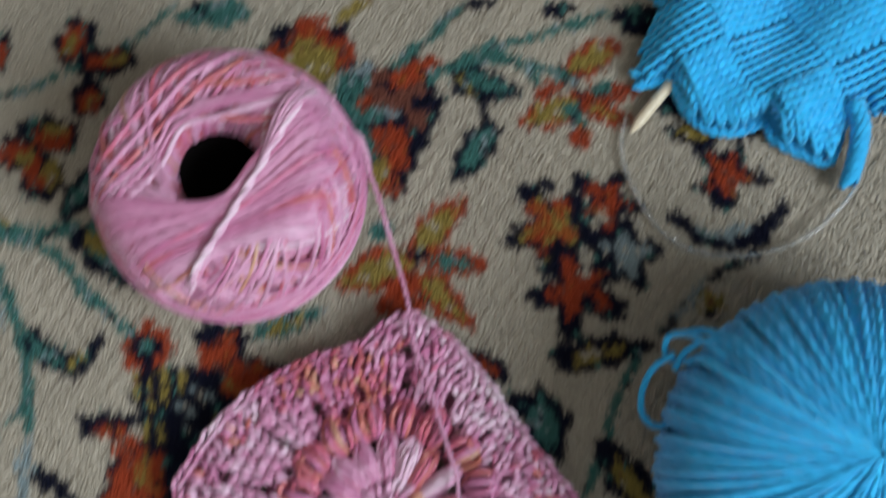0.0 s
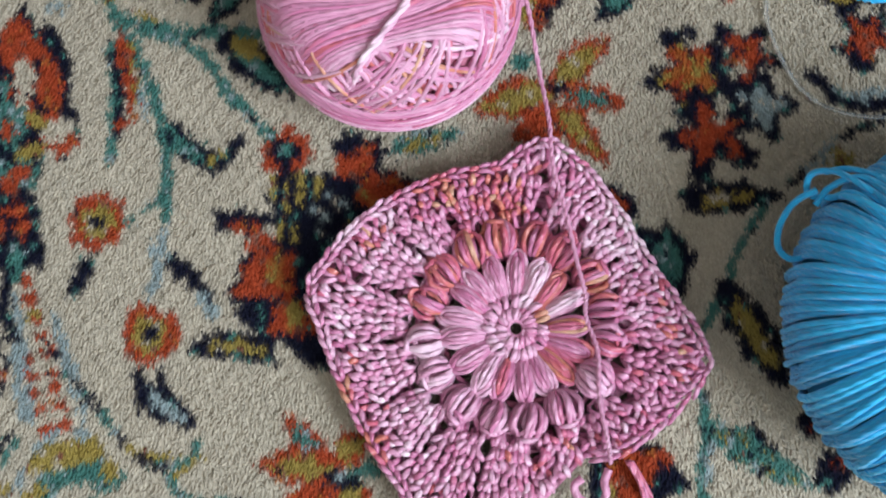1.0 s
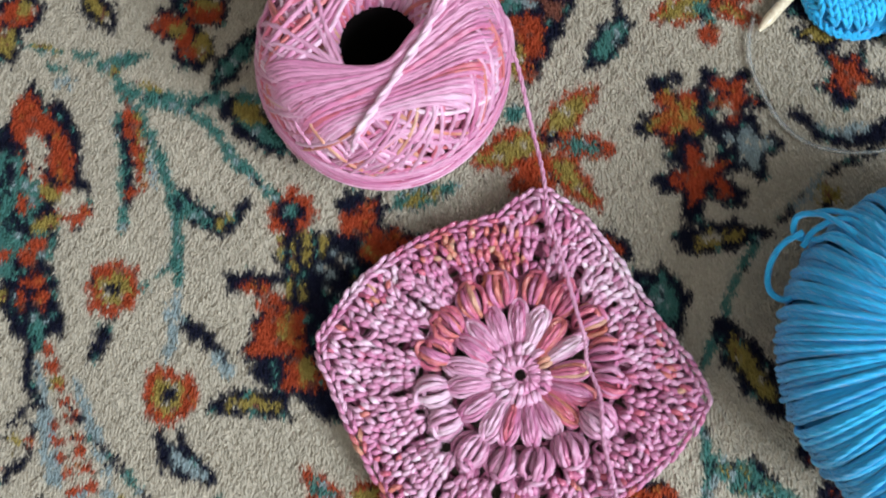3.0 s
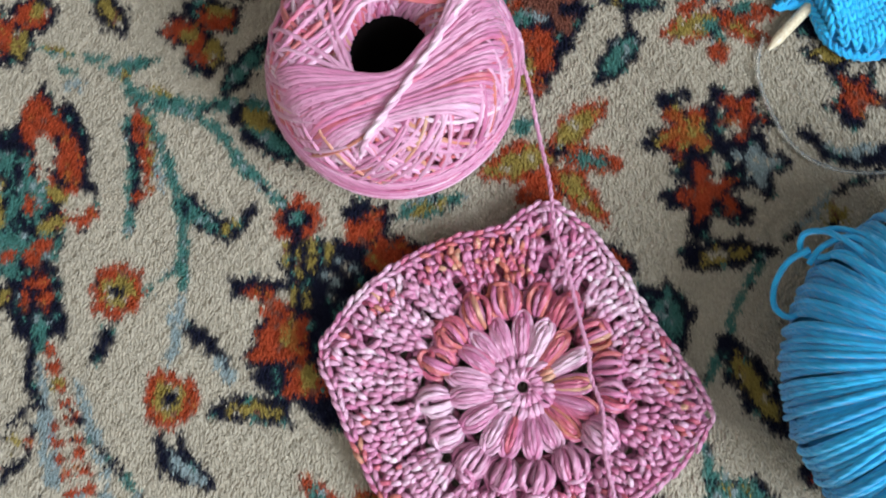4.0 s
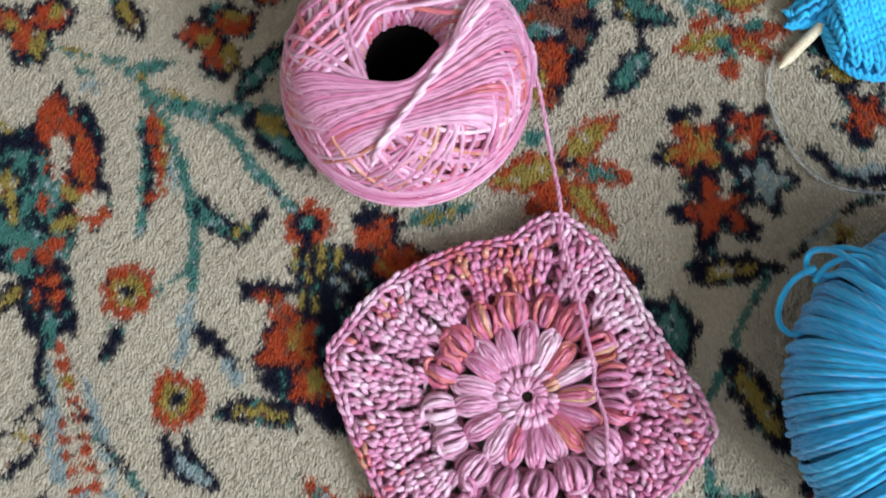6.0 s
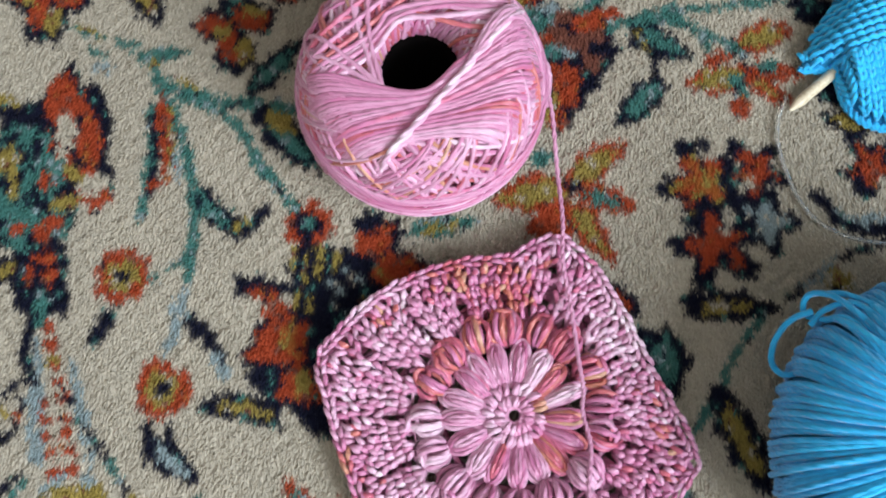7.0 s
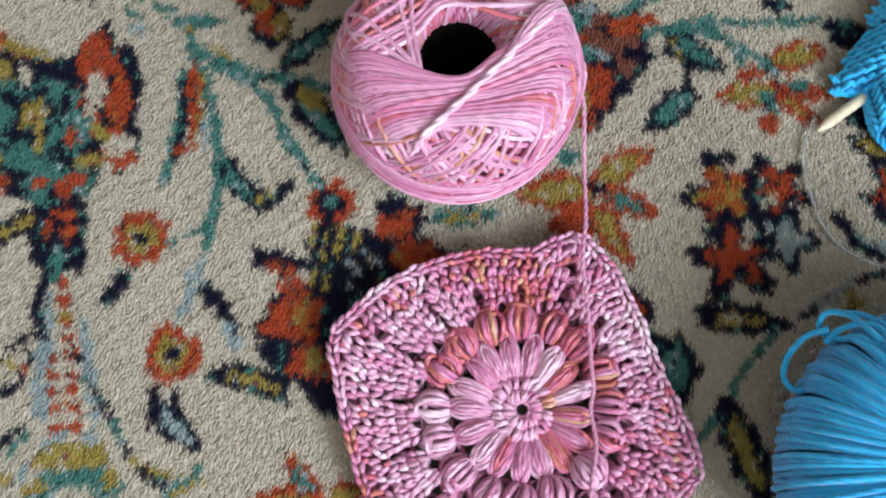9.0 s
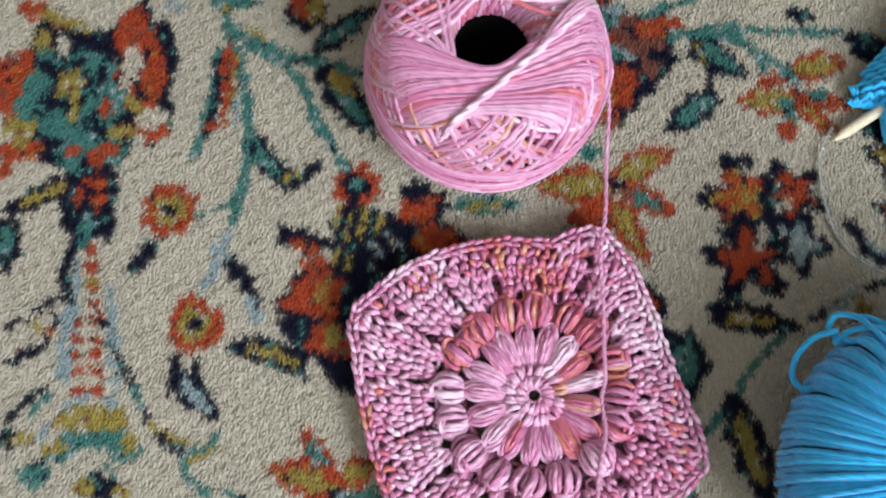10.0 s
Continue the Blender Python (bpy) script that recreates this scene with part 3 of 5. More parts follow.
blob(0.0271, 0.0463, 0.0044, 0.0057, 19, "navy")
leaf(0.0552, 0.0350, 0.0831, -0.0036, 0.0154, "navy", "navy", "olive")
vine("teal", 0.0044, (0.0515, -0.0072), (0.0544, -0.0207), (0.0540, -0.0305), (0.0542, -0.0479))
vine("grey", 0.0026, (0.0556, -0.0245), (0.0554, -0.0362))
leaf(0.0532, -0.0179, 0.0913, -0.0351, 0.0118, "teal", "olive", "teal")
vine("navy", 0.0022, (0.0699, -0.0174), (0.0781, -0.0230))
blob(0.0988, -0.0285, 0.0064, 0.0087, -24, "navy")
blob(0.1036, -0.0261, 0.0072, 0.0026, 26, "navy")
blob(0.1006, -0.0254, 0.0039, 0.0017, 6, "red")
blob(0.0894, -0.0139, 0.0039, 0.0051, 6, "navy")
blob(0.0898, -0.0145, 0.0012, 0.0012, 6, "red")
blob(0.0301, -0.0390, 0.0172, 0.0119, 6, "navy")
blob(0.0281, -0.0388, 0.0082, 0.0100, 6, "red")
blob(0.0364, -0.0309, 0.0082, 0.0023, 6, "red")
blob(0.0237, -0.0455, 0.0031, 0.0038, 6, "olive")
# star blossom half under the square
leaf(-0.0772, -0.0459, -0.0945, -0.0294, 0.0104, "red", "teal")
leaf(-0.0720, -0.0473, -0.1030, -0.0478, 0.0127, "red", "olive")
leaf(-0.0753, -0.0447, -0.0640, -0.0317, 0.0114, "red", "olive")
leaf(-0.0700, -0.0471, -0.0544, -0.0448, 0.0059, "teal", "teal")
leaf(-0.0695, -0.0509, -0.0922, -0.0602, 0.0086, "red", "red")
leaf(-0.0716, -0.0502, -0.0621, -0.0627, 0.0148, "red", "olive")
blob(-0.0714, -0.0492, 0.0063, 0.0039, 6, "navy")
blob(-0.0718, -0.0487, 0.0024, 0.0016, 6, "grey")
vine("teal", 0.0026, (-0.1141, -0.0607), (-0.1039, -0.0625))
# dark palmette behind the square
blob(-0.0882, 0.0458, 0.0225, 0.0133, 26, "navy")
blob(-0.0947, 0.0298, 0.0128, 0.0133, 6, "navy")
blob(-0.0780, 0.0512, 0.0171, 0.0098, 31, "navy")
blob(-0.1008, 0.0511, 0.0103, 0.0086, 6, "navy")
vine("olive", 0.0015, (-0.1102, 0.0557), (-0.1088, 0.0459))
vine("olive", 0.0015, (-0.1046, 0.0552), (-0.1034, 0.0431))
vine("olive", 0.0015, (-0.0993, 0.0575), (-0.0987, 0.0469))
vine("olive", 0.0015, (-0.0939, 0.0563), (-0.0936, 0.0507))
vine("olive", 0.0015, (-0.1048, 0.0408), (-0.1049, 0.0331))
vine("olive", 0.0015, (-0.0990, 0.0381), (-0.0994, 0.0326))
vine("grey", 0.0015, (-0.0947, 0.0462), (-0.0876, 0.0414))
vine("grey", 0.0015, (-0.0889, 0.0512), (-0.0796, 0.0466))
vine("grey", 0.0015, (-0.0913, 0.0367), (-0.0856, 0.0340))
blob(-0.0862, 0.0307, 0.0026, 0.0017, 6, "teal")
blob(-0.0788, 0.0401, 0.0034, 0.0013, 26, "olive")
blob(-0.0802, 0.0688, 0.0094, 0.0073, -14, "navy")
blob(-0.0817, 0.0637, 0.0068, 0.0051, 16, "red")
blob(-0.0769, 0.0687, 0.0034, 0.0051, -14, "red")
blob(-0.0656, 0.0558, 0.0141, 0.0068, -6, "navy")
blob(-0.0678, 0.0562, 0.0103, 0.0051, -6, "red")
blob(-0.0733, 0.0512, 0.0056, 0.0034, 6, "orange")
blob(-0.0716, 0.0697, 0.0034, 0.0026, 6, "navy")
blob(-0.1189, 0.0400, 0.0111, 0.0028, -2, "navy")
blob(-0.1249, 0.0366, 0.0039, 0.0039, 6, "navy")
blob(-0.1051, 0.0116, 0.0133, 0.0188, 28, "navy")
blob(-0.1182, 0.0357, 0.0064, 0.0028, 2, "red")
blob(-0.1114, 0.0303, 0.0051, 0.0043, -24, "red")
blob(-0.1062, 0.0200, 0.0098, 0.0098, 6, "red")
blob(-0.1129, 0.0139, 0.0073, 0.0032, 14, "red")
blob(-0.0980, 0.0144, 0.0047, 0.0103, 26, "red")
blob(-0.0997, 0.0036, 0.0073, 0.0056, -24, "red")
blob(-0.0897, 0.0005, 0.0056, 0.0090, 26, "red")
blob(-0.0927, 0.0150, 0.0039, 0.0086, 16, "navy")
blob(-0.1043, 0.0213, 0.0039, 0.0056, 6, "orange")
blob(-0.0958, 0.0061, 0.0026, 0.0043, 16, "olive")
blob(-0.1111, 0.0092, 0.0086, 0.0021, 10, "navy")
blob(-0.0924, -0.0061, 0.0098, 0.0030, -32, "navy")
blob(-0.1058, 0.0047, 0.0034, 0.0026, 6, "navy")
blob(-0.0837, -0.0052, 0.0086, 0.0064, -24, "navy")
# star blossom beside the thread ball
leaf(-0.0107, 0.1015, 0.0082, 0.1232, 0.0133, "red", "olive")
leaf(-0.0092, 0.1003, -0.0386, 0.0893, 0.0159, "red", "olive")
leaf(-0.0078, 0.0995, 0.0179, 0.0965, 0.0103, "red", "teal")
leaf(-0.0100, 0.0950, 0.0113, 0.0737, 0.0122, "red", "olive")
leaf(-0.0075, 0.0946, -0.0240, 0.0786, 0.0097, "red", "red")
blob(-0.0227, 0.1099, 0.0046, 0.0033, 19, "teal")
blob(-0.0083, 0.1013, 0.0032, 0.0024, 19, "navy")
blob(-0.0075, 0.1026, 0.0014, 0.0012, 19, "grey")
leaf(-0.0688, 0.0715, -0.0431, 0.0794, 0.0090, "teal", "navy", "olive")
blob(-0.0124, 0.0806, 0.0068, 0.0046, 19, "red")
# blossoms behind the thread ball
blob(-0.0521, 0.1794, 0.0191, 0.0138, -0, "navy")
blob(-0.0517, 0.1870, 0.0079, 0.0084, -0, "red")
blob(-0.0640, 0.1783, 0.0074, 0.0051, -0, "red")
blob(-0.0401, 0.1793, 0.0057, 0.0078, -0, "red")
blob(-0.0513, 0.1754, 0.0100, 0.0092, -0, "olive")
blob(-0.0516, 0.1828, 0.0035, 0.0046, -0, "olive")
blob(-0.0233, 0.1564, 0.0210, 0.0196, -0, "navy")
blob(-0.0327, 0.1632, 0.0095, 0.0109, -0, "teal")
blob(-0.0181, 0.1620, 0.0133, 0.0131, -0, "rose")
blob(-0.0264, 0.1519, 0.0085, 0.0067, -0, "teal")
blob(-0.0313, 0.1735, 0.0043, 0.0032, -0, "grey")
leaf(-0.0203, 0.1677, -0.0022, 0.1784, 0.0100, "red", "red")
blob(-0.0052, 0.1602, 0.0073, 0.0041, -0, "navy")
blob(-0.0104, 0.1519, 0.0038, 0.0027, -0, "rose")
blob(-0.0298, 0.1598, 0.0030, 0.0023, -0, "red")
blob(-0.0179, 0.1552, 0.0038, 0.0022, -0, "grey")
blob(-0.0214, 0.1666, 0.0031, 0.0018, -31, "navy")
blob(-0.0187, 0.1396, 0.0093, 0.0162, -0, "navy")
blob(-0.0199, 0.1445, 0.0072, 0.0062, -0, "red")
blob(-0.0176, 0.1363, 0.0051, 0.0044, -0, "red")
blob(-0.0242, 0.1304, 0.0038, 0.0066, -0, "olive")
blob(-0.0304, 0.1407, 0.0047, 0.0071, -0, "teal")
blob(-0.0195, 0.1264, 0.0042, 0.0031, -0, "red")
vine("teal", 0.0040, (-0.0194, 0.1746), (-0.0055, 0.1868), (0.0074, 0.2000))
vine("teal", 0.0035, (-0.0053, 0.1699), (0.0140, 0.1806), (0.0355, 0.1870), (0.0615, 0.1957))
vine("teal", 0.0035, (0.0204, 0.1797), (0.0333, 0.1743), (0.0471, 0.1704))
leaf(0.0022, 0.1715, 0.0300, 0.1637, 0.0108, "navy", "teal")
vine("olive", 0.0024, (0.0065, 0.1688), (0.0108, 0.1631))
vine("navy", 0.0031, (0.0140, 0.1630), (0.0166, 0.1525))
leaf(0.0200, 0.1518, 0.0036, 0.1297, 0.0134, "navy", "teal")
blob(0.0128, 0.2002, 0.0074, 0.0024, -0, "navy")
blob(0.0432, 0.1974, 0.0061, 0.0037, -0, "navy")
blob(0.0754, 0.1937, 0.0111, 0.0065, -0, "navy")
blob(0.0723, 0.1979, 0.0043, 0.0023, -0, "teal")
vine("olive", 0.0040, (-0.0406, 0.1940), (-0.0299, 0.2026))
blob(-0.0869, 0.1971, 0.0119, 0.0057, -0, "teal")
blob(-0.0948, 0.1995, 0.0044, 0.0024, -0, "navy")
blob(0.0893, 0.1617, 0.0055, 0.0067, -0, "navy")


# ---- the rug: backing, and a tuft of wool for every knot ----
rug = tagged(new("rug"), "ivory wool rug with red, teal and navy flowers", "rug")
rug.location = (0, 0, FLOOR)
RX0, RX1, RY0, RY1 = -1.05, 0.95, -0.75, 0.85
box("backing", (RX0, RY0, 0.0), (RX1, RY1, 0.004), backing_mat, rug)


def nap(x, y):
    """The slight swell and sink of the pile."""
    return 0.00022 * (np.sin(x * 910 + 2.1 * np.sin(y * 530)) + np.sin(y * 760 + 1.7 * np.sin(x * 610))) + 0.00015 * np.sin(x * 2100 + y * 1500)


def tufts(name, x, y, colour, pitch, floor):
    """Three-sided tapering tufts of uneven height that lie over one way, all in one mesh."""
    n = len(x)
    size = pitch * 0.68
    bow = rng.normal(0.0, 0.22, n)
    far = pitch * rng.normal(2.7, 0.5, n)
    lean = np.stack([far * np.sin(bow + 0.12), -far * np.cos(bow)], 1)
    top = rng.normal(-0.0002, 0.00014, n) + nap(x, y)
    spin = rng.uniform(0, 2 * np.pi, n)
    x = x - lean[:, 0] * 0.7 + rng.normal(0, pitch * 0.34, n)
    y = y - lean[:, 1] * 0.7 + rng.normal(0, pitch * 0.34, n)
    v = np.empty((n, 7, 3))
    for k in range(3):
        a = spin + k * 2 * np.pi / 3
        for j, (z, s, off) in enumerate(((np.full(n, floor), 1.0, 0.0), (top - 0.0004, 0.80, 0.75))):
            v[:, j * 3 + k, 0] = x + np.cos(a) * size * s + lean[:, 0] * off
            v[:, j * 3 + k, 1] = y + np.sin(a) * size * s + lean[:, 1] * off
            v[:, j * 3 + k, 2] = z
    v[:, 6, 0], v[:, 6, 1], v[:, 6, 2] = x + lean[:, 0] * 1.35, y + lean[:, 1] * 1.35, top + 0.0002
    quads = np.array([(k, (k + 1) % 3, 3 + (k + 1) % 3, 3 + k) for k in range(3)])
    tris = np.array([(3 + k, 3 + (k + 1) % 3, 6) for k in range(3)])
    off = (np.arange(n) * 7)[:, None, None]
    loops = np.concatenate([(quads + off).ravel(), (tris + off).ravel()]).astype(np.int32)
    starts = np.concatenate([np.arange(0, n * 12, 4), n * 12 + np.arange(0, n * 9, 3)]).astype(np.int32)
    me = bpy.data.meshes.new(name)
    me.vertices.add(n * 7)
    me.vertices.foreach_set("co", v.ravel())
    me.loops.add(len(loops))
    me.loops.foreach_set("vertex_index", loops)
    me.polygons.add(len(starts))
    me.polygons.foreach_set("loop_start", starts)
    me.update(calc_edges=True)
    me.polygons.foreach_set("use_smooth", [True] * len(starts))
    rgba = np.concatenate([np.repeat(colour, 7, axis=0), np.ones((n * 7, 1))], 1)
    me.attributes.new("dye", "FLOAT_COLOR", "POINT").data.foreach_set("color", rgba.ravel())
    me.materials.append(pile_mat)
    ob = new(name, me)
    ob.parent = rug
    ob.matrix_parent_inverse = rug.matrix_basis.inverted()
    return tagged(ob, kind="stuff")


# abrash: single knots of another wool
was = dye.copy()
for colour, chance, other in (("red", 0.10, "rose"), ("red", 0.03, "navy"), ("red", 0.05, "orange"), ("navy", 0.06, "teal"), ("olive", 0.08, "ivory"), ("olive", 0.07, "rose"), ("teal", 0.10, "grey"), ("teal", 0.05, "navy"), ("orange", 0.28, "red"), ("orange", 0.28, "olive"), ("grey", 0.12, "ivory")):
    dye[(was == NAMES.index(colour)) & (rng.uniform(size=knot.max() + 1)[knot] < chance)] = NAMES.index(other)
palette = np.array([DYES[k] for k in NAMES])
COLS = len(np.arange(X0, X1, KNOT))
own = palette[dye].reshape(COLS, -1, 3)
ROWS = own.shape[1]
wide_own = np.pad(own, ((1, 1), (1, 1), (0, 0)), mode="edge")
mixed = sum(wide_own[i:i + COLS, j:j + ROWS] for i in range(3) for j in range(3)) / 9
# neighbouring wools mingle where two colours meet
share = rng.uniform(0.0, 0.55, (COLS, ROWS, 1))
tufts("pile", gx, gy, (own * (1 - share) + mixed * share).reshape(-1, 3), KNOT, -0.0045)
# the close ground of the pile between the tuft ends
i, j = np.meshgrid(np.arange(COLS - 1), np.arange(ROWS - 1), indexing="ij")
c = (i * ROWS + j).ravel()
quad = np.stack([c, c + ROWS, c + ROWS + 1, c + 1], 1)
me = bpy.data.meshes.new("pile_ground")
me.vertices.add(gx.size)
me.vertices.foreach_set("co", np.stack([gx, gy, nap(gx, gy) - 0.00085 + rng.normal(0, 0.00008, gx.size)], 1).ravel())
me.loops.add(quad.size)
me.loops.foreach_set("vertex_index", quad.ravel().astype(np.int32))
me.polygons.add(len(quad))
me.polygons.foreach_set("loop_start", np.arange(0, quad.size, 4, dtype=np.int32))
me.update(calc_edges=True)
me.polygons.foreach_set("use_smooth", [True] * len(quad))
me.attributes.new("dye", "FLOAT_COLOR", "POINT").data.foreach_set("color", np.concatenate([mixed.reshape(-1, 3), np.ones((gx.size, 1))], 1).ravel())
me.materials.append(pile_mat)
ground = new("pile_ground", me)
ground.parent = rug
ground.matrix_parent_inverse = rug.matrix_basis.inverted()
tagged(ground, kind="stuff")
# the rest of the field repeats the design in coarser tufts
ax, ay = np.meshgrid(np.arange(RX0 + 0.005, RX1 - 0.004, 0.0080), np.arange(RY0 + 0.005, RY1 - 0.004, 0.0080), indexing="ij")
ax, ay = ax.ravel(), ay.ravel()
keep = (ax < X0 - 0.001) | (ax > X1) | (ay < Y0 - 0.001) | (ay > Y1)
ax, ay = ax[keep], ay[keep]
wide, deep = X1 - X0 - 0.01, Y1 - Y0 - 0.01
fx, fy = np.abs((ax - X0) % (2 * wide) - wide), np.abs((ay - Y0) % (2 * deep) - deep)
index = np.minimum((wide - fx) / KNOT, 1e9).astype(int) * ROWS + ((deep - fy) / (KNOT * 1.08)).astype(int)
tufts("outer_pile", ax, ay, palette[dye[np.clip(index, 0, dye.size - 1)]], 0.0080, -0.008)

# ---- the ball of pink thread ----
BALL = np.array((-0.0718, 0.1175))
RO, RI, HH = 0.0438, 0.0137, 0.0290
TUBE, RING = (RO - RI) / 2, (RO + RI) / 2
thread_ball = tagged(new("thread_ball"), "ball of variegated pink satin crochet thread, hollow in the middle", "yarn ball")
thread_ball.location = (*BALL, 0)


def local(ob, parent):
    ob.matrix_parent_inverse = parent.matrix_basis.inverted()
    return ob


def ring_point(theta, phi, lift=0.0):
    """On the flattened ring: theta round the axis, phi round the tube (0 outside, 90 degrees on top)."""
    c, s = np.cos(phi), np.sin(phi)
    cx, sz = np.sign(c) * np.abs(c) ** 0.80, np.sign(s) * np.abs(s) ** 0.85
    r = RING + (TUBE + lift) * cx
    return np.stack([BALL[0] + r * np.cos(theta), BALL[1] + r * np.sin(theta), HH + 0.0005 + (HH - 0.001 + lift) * sz], -1)


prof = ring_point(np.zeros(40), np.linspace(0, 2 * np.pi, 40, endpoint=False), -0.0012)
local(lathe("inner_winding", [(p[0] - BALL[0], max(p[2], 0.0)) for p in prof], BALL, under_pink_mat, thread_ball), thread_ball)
# lining of the hollow, coloured near-black to stand for its shade
local(lathe("core", [(RI + 0.0012, 0.002), (RI + 0.0012, 0.046), (RI + 0.0002, 0.046), (RI + 0.0002, 0.004), (0.0001, 0.004), (0.0001, 0.002)], BALL, core_mat, thread_ball, "hollow core, its deep shade put in as near-black"), thread_ball)

cross = []
for way, count, layer in ((1, 84, -0.0004), (-1, 84, 0.0002), (1, 66, 0.0006), (-1, 62, 0.0010)):
    for k in range(count):
        th = 2 * np.pi * (k + rng.uniform(-0.45, 0.45)) / count
        phi = np.linspace(2.60, -0.9, 34)
        theta = th + way * rng.uniform(0.22, 0.75) * (2.60 - phi)
        tone = float(np.clip(rng.choice((0.08, 0.28, 0.42, 0.56, 0.76, 0.92), p=(0.07, 0.24, 0.29, 0.20, 0.14, 0.06)) + rng.normal(0, 0.05), 0, 1))
        cross.append((ring_point(theta, phi, layer + rng.uniform(-0.0003, 0.0005)), 0.00086, tone))
for one in cross:
    local(strands("crossed_strand", [one], thread_mat, thread_ball, sides=5), thread_ball)


def hull(x, y, lift):
    """Height of the ball's outer skin over the plan, x and y from its middle."""
    r = np.hypot(x, y)
    c = np.clip((r - RING) / TUBE, 0, 1) ** (1 / 0.80)
    return HH + 0.0005 + (HH - 0.001 + lift) * np.sqrt(np.clip(1 - c * c, 0, 1)) ** 0.85


def chord(way, lift, tone, r=0.00098):
    """A strand laid over the ball along points of its plan, in millimetres from the middle, wrapped down past the rim."""
    p = spline([(x * 0.001, y * 0.001, 0) for x, y in way], 44)
    q = np.hypot(p[:, 0], p[:, 1])
    flat = np.minimum(q, RO + lift) / np.maximum(q, 1e-6)
    phi = np.clip((q - RO - lift) / 0.020, 0, 1.45)
    out = np.where(phi > 0, (RING + (TUBE + lift) * np.cos(phi) ** 0.8) / np.maximum(q, 1e-6), flat)
    z = np.where(phi > 0, HH + 0.0005 - (HH - 0.001 + lift) * np.sin(phi) ** 0.85, hull(p[:, 0] * flat, p[:, 1] * flat, lift))
    return (np.stack([BALL[0] + p[:, 0] * out, BALL[1] + p[:, 1] * out, np.maximum(z, 0.001)], 1), r, tone)


def fan(count, first, last, low, high, tones, jitter=0.5):
    """Strands laid side by side, from the way first to the way last."""
    made = []
    for k in range(count):
        s = k / max(count - 1, 1)
        way = [(a[0] + (b[0] - a[0]) * s + rng.normal(0, jitter), a[1] + (b[1] - a[1]) * s + rng.normal(0, jitter)) for a, b in zip(first, last)]
        made.append(chord(way, rng.uniform(low, high), float(np.clip(np.interp(s, np.linspace(0, 1, len(tones)), tones) + rng.normal(0, 0.06), 0, 1))))
    return made


bands = fan(22, [(62, 14), (34, 0), (9, -16), (-30, -32), (-52, -40)], [(56, -28), (34, -24), (10, -28), (-20, -42), (-36, -60)], 0.0012, 0.0018, (0.46, 0.42, 0.52, 0.72, 0.62, 0.40, 0.20, 0.30), 0.3)
bands += fan(38, [(-62, -15), (-30, -13.5), (1, -13), (14, 1), (30, 22), (44, 46)], [(-46, -52), (-26, -35), (7, -17), (18, -9), (36, 4), (64, 17)], 0.0020, 0.0025, (0.58, 0.50, 0.42, 0.50, 0.40, 0.46, 0.42, 0.62), 0.3)
bands += fan(5, [(-34, -22), (-16, -2), (-10, 11), (4, 16), (27, 22), (56, 28)], [(-44, -20), (-20, 4), (-12, 15), (4, 22), (27, 28), (52, 38)], 0.0012, 0.0018, (0.16, 0.70, 0.3, 0.5), 0.6)
bands += fan(3, [(-46, -22), (-23, 4), (-6, 24), (8, 36), (20, 58)], [(-54, -24), (-28, 12), (-14, 30), (-2, 40), (8, 62)], 0.0012, 0.0020, (0.72, 0.50, 0.74), 0.6)
bands += fan(2, [(-26, 60), (-21, 14), (-11, -12), (-4, -24)], [(-42, 54), (-27, 14), (-13, -12), (-8, -24)], 0.0016, 0.0020, (0.40, 0.36), 0.5)
bands += fan(2, [(-62, 14), (-38, 2), (-13, -12), (0, -20)], [(-62, 0), (-38, -5), (-16, -12), (-4, -20)], 0.0016, 0.0020, (0.38, 0.30), 0.5)
bands += fan(3, [(-4, 16), (22, 16), (54, 34)], [(-8, 26), (22, 30), (46, 52)], 0.0010, 0.0016, (0.74, 0.40, 0.8), 0.6)
bands += fan(5, [(-24, -62), (4, -32), (40, -46)], [(-10, -66), (16, -38), (58, -28)], 0.0006, 0.0012, (0.4, 0.1, 0.35, 0.7), 1.2)
for one in bands:
    local(strands("laid_strand", [one], thread_mat, thread_ball, sides=6), thread_ball)

pair = []
for k in range(2):
    one, r, tone = chord([(38, 46), (31, 26), (18.5, 2), (6.5, -20), (-3, -36), (-6, -41)], 0.0034, 0.04 + 0.1 * k)
    one[-9:, 2] -= np.linspace(0, 0.006, 9)
    wind = np.linspace(0, 44, len(one)) + np.pi * k
    pair.append((one + np.column_stack([np.cos(wind), 0.6 * np.cos(wind), np.sin(wind)]) * 0.0010, 0.00090, tone))
pair += fan(4, [(17, 2), (22, 18), (30, 27), (40, 22), (52, 14)], [(19, 4), (26, 18), (34, 24), (42, 18), (54, 8)], 0.0034, 0.0042, (0.2, 0.4), 0.4)
for one in pair:
    local(strands("loose_strand", [one], thread_mat, thread_ball, "pale twisted strand"), thread_ball)

girth = []
for k in range(30):
    th = np.linspace(0, 2 * np.pi, 90) + rng.uniform(0, 6)
    tilt, ph = rng.uniform(0.05, 0.2), rng.uniform(0, 6.28)
    phi = -0.60 + 0.030 * k + tilt * np.sin(th + ph) - 0.1
    girth.append((ring_point(th, phi, 0.0013 + rng.uniform(0, 0.0010)), 0.00066, float(rng.choice((0.12, 0.28, 0.38, 0.48, 0.62)))))
for one in girth:
    local(strands("girth_strand", [one], thread_mat, thread_ball, sides=5), thread_ball)

# ---- the crocheted square ----
MID = np.array((-0.0160, 0.0080))
LEFT, TOP, RIGHT, FOOT = (np.array(p) for p in ((-0.0935, 0.0150), (-0.0115, 0.0805), (0.0545, 0.0020), (-0.026, -0.084)))
